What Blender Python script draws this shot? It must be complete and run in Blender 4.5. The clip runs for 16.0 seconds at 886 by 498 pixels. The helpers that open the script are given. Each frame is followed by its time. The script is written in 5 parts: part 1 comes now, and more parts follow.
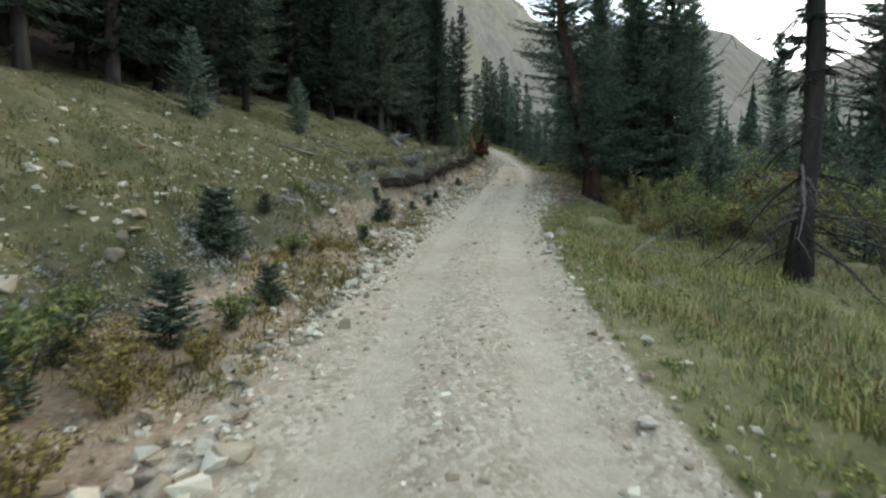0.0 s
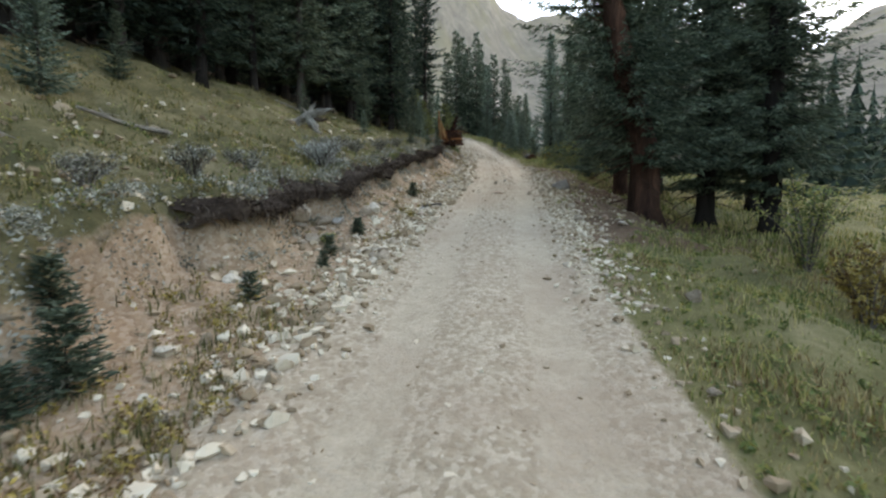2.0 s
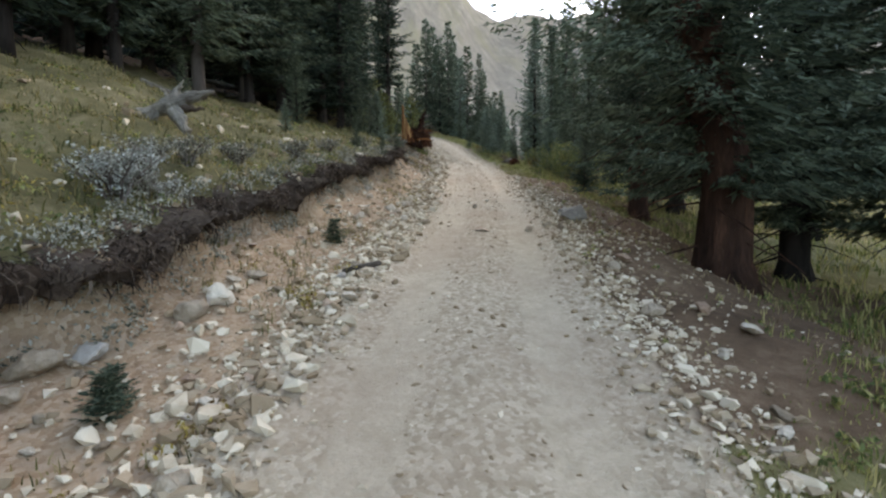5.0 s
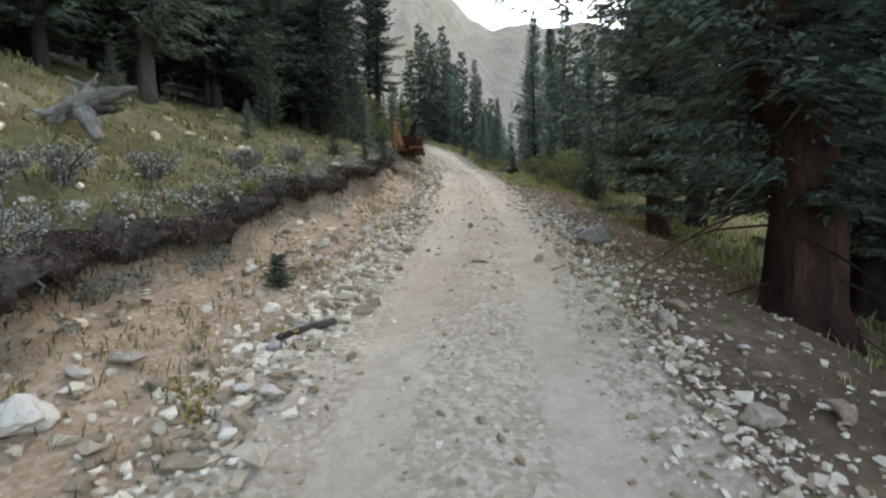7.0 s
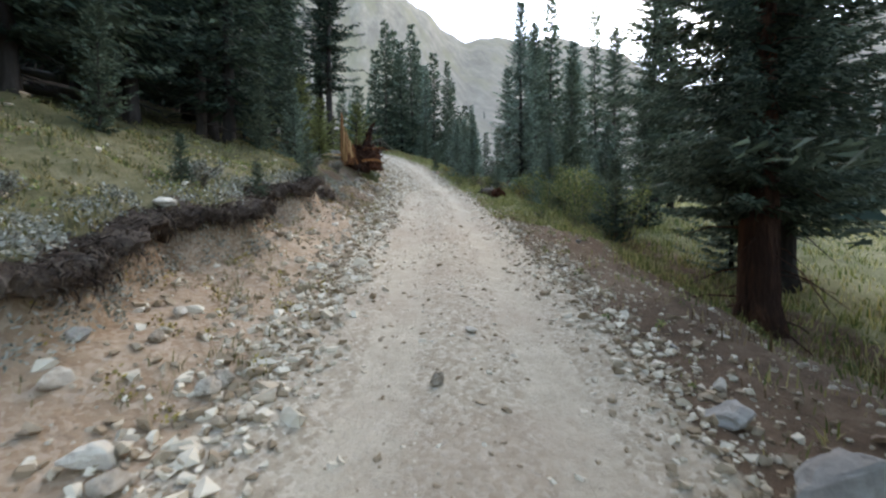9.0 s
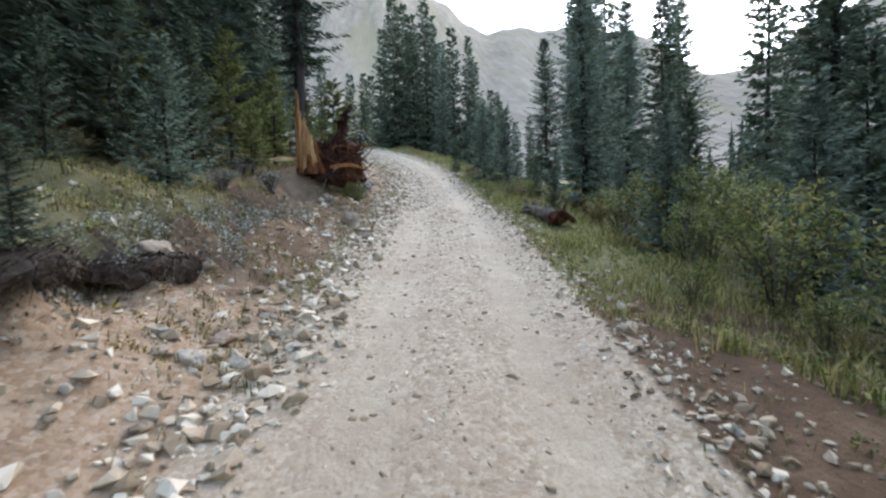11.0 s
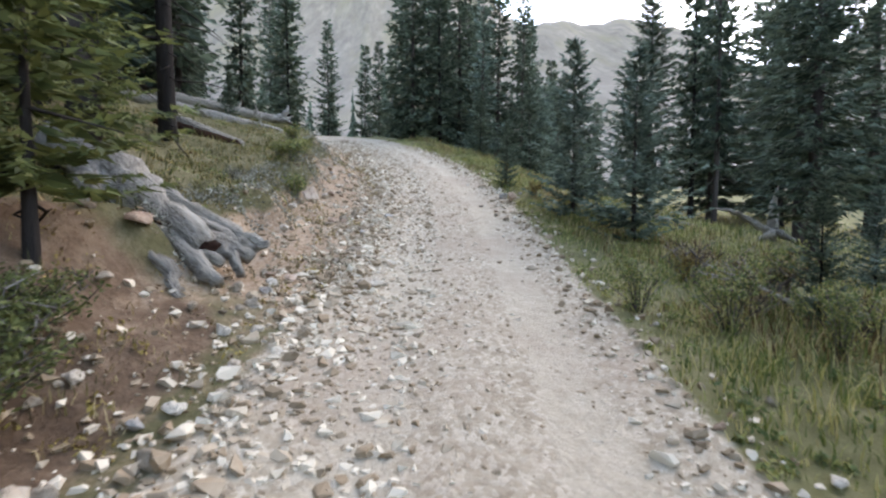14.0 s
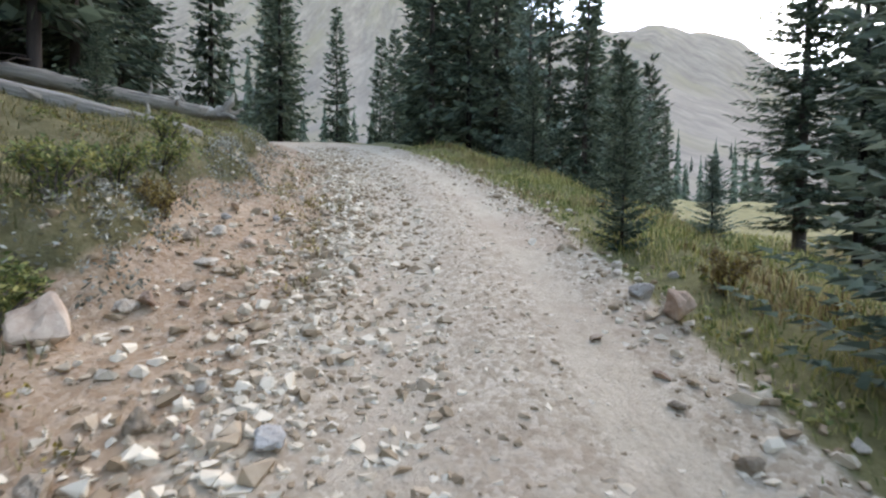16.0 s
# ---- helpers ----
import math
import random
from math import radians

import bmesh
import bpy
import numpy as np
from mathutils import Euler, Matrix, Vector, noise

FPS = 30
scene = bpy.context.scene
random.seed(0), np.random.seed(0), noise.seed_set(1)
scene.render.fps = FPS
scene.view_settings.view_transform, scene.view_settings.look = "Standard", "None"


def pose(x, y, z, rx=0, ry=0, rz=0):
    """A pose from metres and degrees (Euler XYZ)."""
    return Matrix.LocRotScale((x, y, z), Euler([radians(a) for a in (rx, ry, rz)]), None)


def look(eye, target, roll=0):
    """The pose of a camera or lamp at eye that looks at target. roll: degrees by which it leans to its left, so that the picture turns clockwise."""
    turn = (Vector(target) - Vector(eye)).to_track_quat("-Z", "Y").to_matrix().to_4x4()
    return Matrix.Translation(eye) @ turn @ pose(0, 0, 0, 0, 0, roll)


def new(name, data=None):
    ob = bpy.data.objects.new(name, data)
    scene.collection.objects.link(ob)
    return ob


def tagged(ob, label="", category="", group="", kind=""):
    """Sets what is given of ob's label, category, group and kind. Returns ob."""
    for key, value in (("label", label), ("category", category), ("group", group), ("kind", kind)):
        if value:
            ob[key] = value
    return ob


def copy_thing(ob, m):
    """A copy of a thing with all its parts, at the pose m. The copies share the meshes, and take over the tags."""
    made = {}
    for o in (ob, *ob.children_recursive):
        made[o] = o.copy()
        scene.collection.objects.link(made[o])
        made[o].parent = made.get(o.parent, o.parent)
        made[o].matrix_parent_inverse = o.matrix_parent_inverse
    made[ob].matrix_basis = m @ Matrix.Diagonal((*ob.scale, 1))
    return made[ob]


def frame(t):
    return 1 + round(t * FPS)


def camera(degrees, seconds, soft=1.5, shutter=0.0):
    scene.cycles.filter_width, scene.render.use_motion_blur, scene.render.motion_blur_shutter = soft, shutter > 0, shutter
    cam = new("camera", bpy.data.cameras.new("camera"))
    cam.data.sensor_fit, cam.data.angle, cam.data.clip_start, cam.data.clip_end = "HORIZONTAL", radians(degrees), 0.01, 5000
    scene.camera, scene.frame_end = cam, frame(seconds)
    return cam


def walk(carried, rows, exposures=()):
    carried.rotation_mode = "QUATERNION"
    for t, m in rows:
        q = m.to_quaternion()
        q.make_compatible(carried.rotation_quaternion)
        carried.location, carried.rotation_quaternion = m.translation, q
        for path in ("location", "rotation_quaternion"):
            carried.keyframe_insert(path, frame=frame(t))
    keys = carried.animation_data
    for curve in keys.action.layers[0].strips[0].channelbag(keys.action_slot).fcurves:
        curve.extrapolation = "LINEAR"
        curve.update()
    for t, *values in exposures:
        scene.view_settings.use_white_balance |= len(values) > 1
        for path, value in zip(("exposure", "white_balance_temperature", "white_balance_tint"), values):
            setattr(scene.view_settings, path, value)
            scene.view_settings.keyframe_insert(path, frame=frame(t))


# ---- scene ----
cam = camera(84.0, 16.0, soft=2.3, shutter=0.12)
PATH = [
    (0, (0.021, -0.055, 1.535), (0.019, 1.943, 1.437), 0.5),
    (0.5, (0.061, 2.41, 1.935), (0.112, 4.406, 1.806), 1.8),
    (1, (0.22, 4.836, 2.197), (0.29, 6.832, 2.106), 1.7),
    (1.5, (0.402, 7.241, 2.611), (0.488, 9.237, 2.518), 1.3),
    (2, (0.716, 9.286, 2.721), (0.821, 11.279, 2.594), -0.2),
    (2.5, (0.966, 10.937, 3.02), (1.093, 12.927, 2.866), -0.9),
    (3, (1.099, 12.343, 3.228), (1.268, 14.332, 3.089), -0.1),
    (3.5, (1.269, 13.297, 3.366), (1.451, 15.284, 3.229), -0.5),
    (4, (1.359, 13.968, 3.495), (1.558, 15.953, 3.353), -0.4),
    (6.5, (1.595, 15.473, 3.756), (1.818, 17.458, 3.653), -0.2),
    (7, (1.763, 16.388, 3.881), (1.988, 18.373, 3.783), -0.8),
    (7.5, (1.951, 17.523, 4.103), (2.193, 19.506, 4.011), -1.0),
    (8, (2.205, 18.923, 4.28), (2.479, 20.902, 4.198), -0.6),
    (8.5, (2.448, 20.354, 4.525), (2.759, 22.328, 4.45), -0.9),
    (9, (2.768, 21.994, 4.909), (3.106, 23.964, 4.849), -0.4),
    (9.2, (2.852, 22.657, 5.06), (3.198, 24.627, 5.033), 0.6),
    (11.3, (4.426, 30.568, 6.433), (4.647, 32.553, 6.341), -1.9),
    (11.5, (4.594, 31.335, 6.584), (4.805, 33.321, 6.487), -1.5),
    (12, (4.886, 33.454, 6.831), (5.07, 35.444, 6.766), -2.3),
    (12.5, (5.119, 35.508, 7.22), (5.254, 37.501, 7.132), -1.9),
    (13, (5.318, 37.432, 7.521), (5.453, 39.426, 7.439), -1.3),
    (13.5, (5.434, 39.387, 7.988), (5.541, 41.381, 7.881), -1.3),
    (14, (5.526, 41.213, 8.103), (5.633, 43.208, 8.002), 0.3),
    (14.5, (5.657, 42.962, 8.399), (5.751, 44.956, 8.276), 1.5),
    (15, (5.698, 44.79, 8.639), (5.765, 46.786, 8.52), 2.0),
    (15.5, (5.752, 46.545, 9.017), (5.78, 48.543, 8.918), 1.4),
    (16, (5.808, 48.224, 9.224), (5.807, 50.223, 9.156), 0.7),
]
walk(cam, [(t, look(eye, target, roll)) for t, eye, target, roll in PATH],
     exposures=[(0, 2.72, 9600, 1), (1.5, 2.9, 9800, 6), (4, 2.97, 10000, 12), (7, 3.2, 9400, 12), (9, 3.27, 8600, 9), (12, 3.45, 8400, 13), (13.5, 3.45, 8600, 14), (14.5, 3.46, 8800, 15), (16, 3.34, 8900, 14)])

# ---- world and light: an evening sky over a shaded valley ----
SUN_EL, SUN_AZ = 32.0, 38.0
world = bpy.data.worlds.new("sky")
scene.world = world
world.use_nodes = True
wn = world.node_tree
sky = wn.nodes.new("ShaderNodeTexSky")
sky.sky_type = "NISHITA"
sky.sun_disc = False
sky.sun_elevation, sky.sun_rotation = radians(SUN_EL), radians(SUN_AZ)
sky.air_density, sky.dust_density, sky.ozone_density, sky.altitude = 1.0, 2.5, 1.0, 3200
wn.links.new(sky.outputs[0], wn.nodes["Background"].inputs[0])
wn.nodes["Background"].inputs[1].default_value = 0.15
sun_data = bpy.data.lights.new("sun", "SUN")
sun_data.energy, sun_data.angle, sun_data.color = 0.35, radians(70), (1.0, 0.95, 0.88)
sun = new("sun", sun_data)
sun.matrix_world = look((200 * math.sin(radians(SUN_AZ)), 200 * math.cos(radians(SUN_AZ)), 200 * math.tan(radians(SUN_EL))), (0, 0, 0))


# ---- materials ----
def material(name, rough=0.85, spec=0.25):
    m = bpy.data.materials.new(name)
    m.use_nodes = True
    shader = m.node_tree.nodes["Principled BSDF"]
    shader.inputs["Roughness"].default_value = rough
    shader.inputs["Specular IOR Level"].default_value = spec
    return m, m.node_tree.nodes, m.node_tree.links, shader


def noise_node(nodes, links, scale, detail=4.0, rough=0.6, coord=None):
    n = nodes.new("ShaderNodeTexNoise")
    n.inputs["Scale"].default_value, n.inputs["Detail"].default_value, n.inputs["Roughness"].default_value = scale, detail, rough
    if coord is not None:
        links.new(coord, n.inputs["Vector"])
    return n


def ramp_node(nodes, links, source, stops):
    r = nodes.new("ShaderNodeValToRGB")
    while len(r.color_ramp.elements) < len(stops):
        r.color_ramp.elements.new(0.5)
    for e, (p, c) in zip(r.color_ramp.elements, stops):
        e.position, e.color = p, (*c, 1)
    links.new(source, r.inputs[0])
    return r


def mix_node(nodes, links, fac, a, b, kind="MIX"):
    m = nodes.new("ShaderNodeMix")
    m.data_type, m.blend_type = "RGBA", kind
    for sock, v in ((m.inputs[0], fac), (m.inputs[6], a), (m.inputs[7], b)):
        if isinstance(v, bpy.types.NodeSocket):
            links.new(v, sock)
        elif isinstance(v, (int, float)):
            sock.default_value = v
        else:
            sock.default_value = (*v, 1)
    return m.outputs[2]


def math_node(nodes, links, op, a, b=0.0, clamp=False):
    m = nodes.new("ShaderNodeMath")
    m.operation, m.use_clamp = op, clamp
    for sock, v in ((m.inputs[0], a), (m.inputs[1], b)):
        if isinstance(v, bpy.types.NodeSocket):
            links.new(v, sock)
        else:
            sock.default_value = v
    return m.outputs[0]


def bump_node(nodes, links, shader, height, strength, distance):
    b = nodes.new("ShaderNodeBump")
    b.inputs["Strength"].default_value, b.inputs["Distance"].default_value = strength, distance
    links.new(height, b.inputs["Height"])
    links.new(b.outputs[0], shader.inputs["Normal"])


def varied(name, dark, mid, light, scale, rough=0.85, bump=0.4, depth=0.02, per="island", spec=0.25, stretch=None, spread=0.5, thin=0.0):
    """A surface of three tones: grain by noise at two scales, and a tone of its own for each piece."""
    m, nodes, links, shader = material(name, rough, spec)
    coord = nodes.new("ShaderNodeTexCoord").outputs["Object"]
    if stretch:
        mp = nodes.new("ShaderNodeMapping")
        mp.inputs["Scale"].default_value = stretch
        links.new(coord, mp.inputs[0])
        coord = mp.outputs[0]
    n1 = noise_node(nodes, links, scale, 5, 0.65, coord)
    n2 = noise_node(nodes, links, scale * 0.17, 3, 0.5, coord)
    if per == "island":
        own = nodes.new("ShaderNodeNewGeometry").outputs["Random Per Island"]
    else:
        own = nodes.new("ShaderNodeObjectInfo").outputs["Random"]
    f = math_node(nodes, links, "MULTIPLY", n1.outputs[0], 0.45)
    f = math_node(nodes, links, "ADD", f, math_node(nodes, links, "MULTIPLY", n2.outputs[0], 0.55))
    f = math_node(nodes, links, "ADD", f, math_node(nodes, links, "MULTIPLY", math_node(nodes, links, "SUBTRACT", own, 0.5), spread), True)
    c = ramp_node(nodes, links, f, [(0.28, dark), (0.5, mid), (0.74, light)])
    links.new(c.outputs[0], shader.inputs["Base Color"])
    if bump:
        bump_node(nodes, links, shader, n1.outputs[0], bump, depth)
    if thin:
        # thin leaves and needles let light through
        tl = nodes.new("ShaderNodeBsdfTranslucent")
        mx = nodes.new("ShaderNodeMixShader")
        mx.inputs[0].default_value = thin
        links.new(c.outputs[0], tl.inputs[0])
        links.new(shader.outputs[0], mx.inputs[1])
        links.new(tl.outputs[0], mx.inputs[2])
        links.new(mx.outputs[0], nodes["Material Output"].inputs[0])
    return m


M_BARK = varied("spruce_bark", (0.016, 0.013, 0.011), (0.036, 0.029, 0.025), (0.078, 0.064, 0.055), 9, 0.95, 0.9, 0.04, "object", 0.1, (1, 1, 0.25))
M_RED_BARK = varied("red_bark", (0.014, 0.009, 0.007), (0.062, 0.032, 0.022), (0.19, 0.09, 0.055), 15, 0.95, 1.0, 0.12, "object", 0.1, (1, 1, 0.2), 0.1)
M_SNAG = varied("weathered_bark", (0.05, 0.042, 0.036), (0.11, 0.09, 0.078), (0.24, 0.21, 0.185), 8, 0.95, 0.9, 0.04, "object", 0.1, (1, 1, 0.25))
M_GREY_WOOD = varied("silvered_wood", (0.055, 0.046, 0.037), (0.31, 0.278, 0.23), (0.56, 0.52, 0.45), 7, 0.9, 1.0, 0.08, "object", 0.15, (4, 4, 0.25), 0.12)
M_LOG = varied("old_log_bark", (0.03, 0.024, 0.02), (0.13, 0.105, 0.086), (0.38, 0.335, 0.29), 20, 0.95, 1.0, 0.05, "object", 0.1, (2, 2, 0.6), 0.15)
# rotten red wood; also paints the gap shade between the silvered roots
M_ROT_GAP_SHADE = varied("rotten_wood_gap_shade", (0.009, 0.005, 0.004), (0.026, 0.012, 0.008), (0.085, 0.036, 0.02), 16, 0.95, 1.0, 0.04, "island", 0.1, (1, 1, 0.5))
M_RED_ROT = varied("crumbling_red_wood", (0.02, 0.009, 0.006), (0.062, 0.025, 0.014), (0.16, 0.062, 0.032), 18, 0.95, 1.0, 0.04, "island", 0.1)
M_SPLIT = varied("split_fresh_wood", (0.13, 0.048, 0.016), (0.43, 0.235, 0.10), (0.76, 0.60, 0.40), 3.6, 0.85, 1.0, 0.03, "island", 0.15, (6, 6, 0.35), 0.6)
M_SPLIT_RED = varied("weathered_split_wood", (0.05, 0.016, 0.006), (0.20, 0.07, 0.022), (0.40, 0.185, 0.07), 3.6, 0.85, 1.0, 0.03, "island", 0.15, (6, 6, 0.35), 0.5)
M_NEEDLE = varied("spruce_needles", (0.031, 0.046, 0.03), (0.066, 0.093, 0.061), (0.132, 0.17, 0.116), 2.2, 0.7, 0, 0, "island", 0.2, None, 0.6, 0.35)
M_NEEDLE_DARK = varied("dark_fir_needles", (0.014, 0.023, 0.016), (0.028, 0.045, 0.031), (0.058, 0.085, 0.06), 1.2, 0.75, 0, 0, "island", 0.15, None, 0.6, 0.3)
M_NEEDLE_BLUE = varied("blue_spruce_needles", (0.05, 0.074, 0.055), (0.11, 0.153, 0.114), (0.21, 0.268, 0.208), 2.2, 0.7, 0, 0, "island", 0.2, None, 0.6, 0.35)
M_NEEDLE_OLIVE = varied("olive_fir_needles", (0.048, 0.06, 0.02), (0.105, 0.125, 0.04), (0.19, 0.205, 0.075), 2.2, 0.7, 0, 0, "island", 0.2, None, 0.6, 0.3)
M_GRASS = varied("meadow_grass", (0.085, 0.115, 0.03), (0.225, 0.24, 0.07), (0.45, 0.38, 0.165), 1.2, 0.7, 0, 0, "island", 0.25, None, 0.8, 0.35)
M_DRY = varied("dry_hill_grass", (0.055, 0.062, 0.02), (0.138, 0.13, 0.047), (0.29, 0.232, 0.115), 1.0, 0.75, 0, 0, "island", 0.2, None, 0.85, 0.3)
M_STRAW = varied("straw_grass", (0.10, 0.062, 0.026), (0.24, 0.165, 0.075), (0.44, 0.34, 0.18), 1.2, 0.75, 0, 0, "island", 0.2, None, 0.8, 0.3)
M_SAGE = varied("grey_ground_shrub", (0.09, 0.09, 0.066), (0.215, 0.212, 0.165), (0.40, 0.395, 0.33), 3, 0.85, 0, 0, "island", 0.2, None, 0.7, 0.2)
M_SILVER = varied("silver_shrub_leaves", (0.16, 0.17, 0.14), (0.33, 0.345, 0.30), (0.52, 0.54, 0.49), 3, 0.8, 0, 0, "island", 0.25, None, 0.7, 0.2)
M_WILLOW = varied("willow_leaves", (0.075, 0.105, 0.033), (0.165, 0.205, 0.07), (0.35, 0.325, 0.115), 2, 0.65, 0, 0, "island", 0.3, None, 0.7, 0.35)
M_AUTUMN = varied("autumn_leaves", (0.10, 0.055, 0.02), (0.20, 0.15, 0.045), (0.36, 0.26, 0.07), 2, 0.75, 0, 0, "island", 0.25, None, 0.7)
M_STEM = varied("shrub_stems", (0.04, 0.03, 0.025), (0.11, 0.09, 0.075), (0.24, 0.21, 0.19), 5, 0.9, 0, 0, "island", 0.15)
M_ROOT = varied("sod_roots", (0.018, 0.012, 0.009), (0.045, 0.031, 0.023), (0.13, 0.098, 0.075), 14, 0.95, 0.6, 0.03, "island", 0.1, None, 0.8)
M_STONE = varied("pale_loose_stone", (0.255, 0.183, 0.115), (0.41, 0.32, 0.222), (0.62, 0.53, 0.40), 9, 0.9, 0.5, 0.008, "island", 0.2, None, 0.75)
M_ROCK = varied("bank_rock", (0.24, 0.185, 0.13), (0.39, 0.315, 0.235), (0.57, 0.495, 0.395), 6, 0.9, 0.9, 0.03, "object", 0.2, None, 0.7)
M_GREY_ROCK = varied("grey_boulder", (0.20, 0.175, 0.15), (0.32, 0.29, 0.25), (0.45, 0.415, 0.365), 8, 0.8, 0.6, 0.02, "object", 0.25, None, 0.3)
M_RUST_ROCK = varied("rusty_rock", (0.22, 0.14, 0.095), (0.37, 0.255, 0.18), (0.52, 0.41, 0.31), 7, 0.85, 0.6, 0.02, "object", 0.25, None, 0.3)


def ground_material():
    m, nodes, links, shader = material("mountain_ground", 0.95, 0.12)
    pos = nodes.new("ShaderNodeNewGeometry").outputs["Position"]

    def zone(name, ragged, scale):
        a = nodes.new("ShaderNodeAttribute")
        a.attribute_name = name
        n = noise_node(nodes, links, scale, 6, 0.7, pos)
        v = math_node(nodes, links, "ADD", a.outputs["Fac"], math_node(nodes, links, "MULTIPLY", math_node(nodes, links, "SUBTRACT", n.outputs[0], 0.5), ragged))
        r = ramp_node(nodes, links, v, [(0.42, (0, 0, 0)), (0.58, (1, 1, 1))])
        return r.outputs[0]

    fine = noise_node(nodes, links, 38, 6, 0.75, pos)
    mid = noise_node(nodes, links, 5.5, 6, 0.7, pos)
    big = noise_node(nodes, links, 0.7, 4, 0.6, pos)
    grit = nodes.new("ShaderNodeTexVoronoi")
    grit.inputs["Scale"].default_value, grit.inputs["Randomness"].default_value = 26, 1
    links.new(pos, grit.inputs["Vector"])
    pebble = nodes.new("ShaderNodeTexVoronoi")
    pebble.inputs["Scale"].default_value = 9
    links.new(pos, pebble.inputs["Vector"])
    blend = math_node(nodes, links, "ADD", math_node(nodes, links, "MULTIPLY", fine.outputs[0], 0.35), math_node(nodes, links, "MULTIPLY", mid.outputs[0], 0.65))
    wide = math_node(nodes, links, "ADD", math_node(nodes, links, "MULTIPLY", mid.outputs[0], 0.5), math_node(nodes, links, "MULTIPLY", big.outputs[0], 0.5))
    # compacted pale gravel with separate pebbles and dusty wheel tracks
    gravel = ramp_node(nodes, links, blend, [(0.3, (0.265, 0.203, 0.139)), (0.5, (0.405, 0.327, 0.232)), (0.7, (0.57, 0.476, 0.36))]).outputs[0]
    stones = ramp_node(nodes, links, grit.outputs["Color"], [(0.15, (0.245, 0.183, 0.125)), (0.5, (0.44, 0.36, 0.26)), (0.85, (0.69, 0.59, 0.465))]).outputs[0]
    gravel = mix_node(nodes, links, 0.45, gravel, stones)
    dust = ramp_node(nodes, links, blend, [(0.3, (0.38, 0.308, 0.22)), (0.5, (0.48, 0.398, 0.292)), (0.7, (0.57, 0.482, 0.368))]).outputs[0]
    gravel = mix_node(nodes, links, math_node(nodes, links, "MULTIPLY", zone("zone_rut", 0.9, 1.3), 0.75), gravel, dust)
    gravel = mix_node(nodes, links, ramp_node(nodes, links, big.outputs[0], [(0.45, (0, 0, 0)), (0.65, (0.5, 0.5, 0.5))]).outputs[0], gravel, (0.38, 0.285, 0.205))
    soil = ramp_node(nodes, links, wide, [(0.3, (0.15, 0.085, 0.05)), (0.5, (0.30, 0.182, 0.105)), (0.68, (0.44, 0.30, 0.19))]).outputs[0]
    soil = mix_node(nodes, links, 0.3, soil, stones)
    sod = ramp_node(nodes, links, wide, [(0.32, (0.055, 0.052, 0.025)), (0.5, (0.12, 0.105, 0.05)), (0.66, (0.23, 0.19, 0.112))]).outputs[0]
    meadow = ramp_node(nodes, links, wide, [(0.32, (0.08, 0.078, 0.034)), (0.5, (0.16, 0.145, 0.064)), (0.68, (0.28, 0.235, 0.13))]).outputs[0]
    duff = ramp_node(nodes, links, wide, [(0.3, (0.06, 0.037, 0.023)), (0.5, (0.135, 0.085, 0.053)), (0.7, (0.245, 0.168, 0.11))]).outputs[0]
    flat = nodes.new("ShaderNodeMapping")
    flat.inputs["Scale"].default_value = (1.0, 0.12, 0.22)
    links.new(pos, flat.inputs[0])
    far = noise_node(nodes, links, 0.06, 9, 0.75, flat.outputs[0])
    patch = noise_node(nodes, links, 0.014, 6, 0.65, flat.outputs[0])
    scree = ramp_node(nodes, links, far.outputs[0], [(0.3, (0.095, 0.083, 0.067)), (0.5, (0.14, 0.123, 0.10)), (0.7, (0.205, 0.182, 0.15))]).outputs[0]
    scree = mix_node(nodes, links, ramp_node(nodes, links, patch.outputs[0], [(0.5, (0, 0, 0)), (0.62, (0.65, 0.65, 0.65))]).outputs[0], scree, (0.14, 0.125, 0.078))
    c = mix_node(nodes, links, zone("zone_meadow", 0.5, 1.5), sod, meadow)
    c = mix_node(nodes, links, zone("zone_duff", 0.6, 1.2), c, duff)
    c = mix_node(nodes, links, zone("zone_soil", 0.5, 3.0), c, soil)
    c = mix_node(nodes, links, zone("zone_road", 0.45, 4.0), c, gravel)
    c = mix_node(nodes, links, zone("zone_scree", 0.3, 0.02), c, scree)
    links.new(c, shader.inputs["Base Color"])
    h = math_node(nodes, links, "ADD", fine.outputs[0], math_node(nodes, links, "MULTIPLY", pebble.outputs["Distance"], -0.6))
    h = math_node(nodes, links, "ADD", h, math_node(nodes, links, "MULTIPLY", grit.outputs["Distance"], -0.5))
    near = nodes.new("ShaderNodeAttribute")
    near.attribute_name = "zone_scree"
    h = math_node(nodes, links, "MULTIPLY", h, math_node(nodes, links, "SUBTRACT", 1.0, near.outputs["Fac"], True))
    bump_node(nodes, links, shader, h, 0.7, 0.03)
    return m


M_GROUND = ground_material()
# ---- lie of the land: the track's line, its grade, and the slopes beside it ----
ROAD_Y = [-40, -15, 0, 4, 8, 12, 16, 20, 24, 28, 32, 36, 40, 44, 48, 52, 56, 60, 64, 68, 74, 90, 120]
ROAD_X = [0, 0, 0, 0.16, 0.49, 0.98, 1.65, 2.4, 3.25, 3.98, 4.55, 5.05, 5.52, 5.87, 6.14, 6.22, 5.78, 4.65, 2.65, -0.3, -6, -22, -52]
ROAD_Z = [-7.0, -2.45, -0.1, 0.45, 0.94, 1.48, 2.13, 2.83, 3.58, 4.25, 4.93, 5.64, 6.32, 6.94, 7.62, 8.58, 9.7, 10.8, 11.9, 12.75, 13.8, 17.0, 23.0]
FINE = np.arange(-40, 120, 0.25)


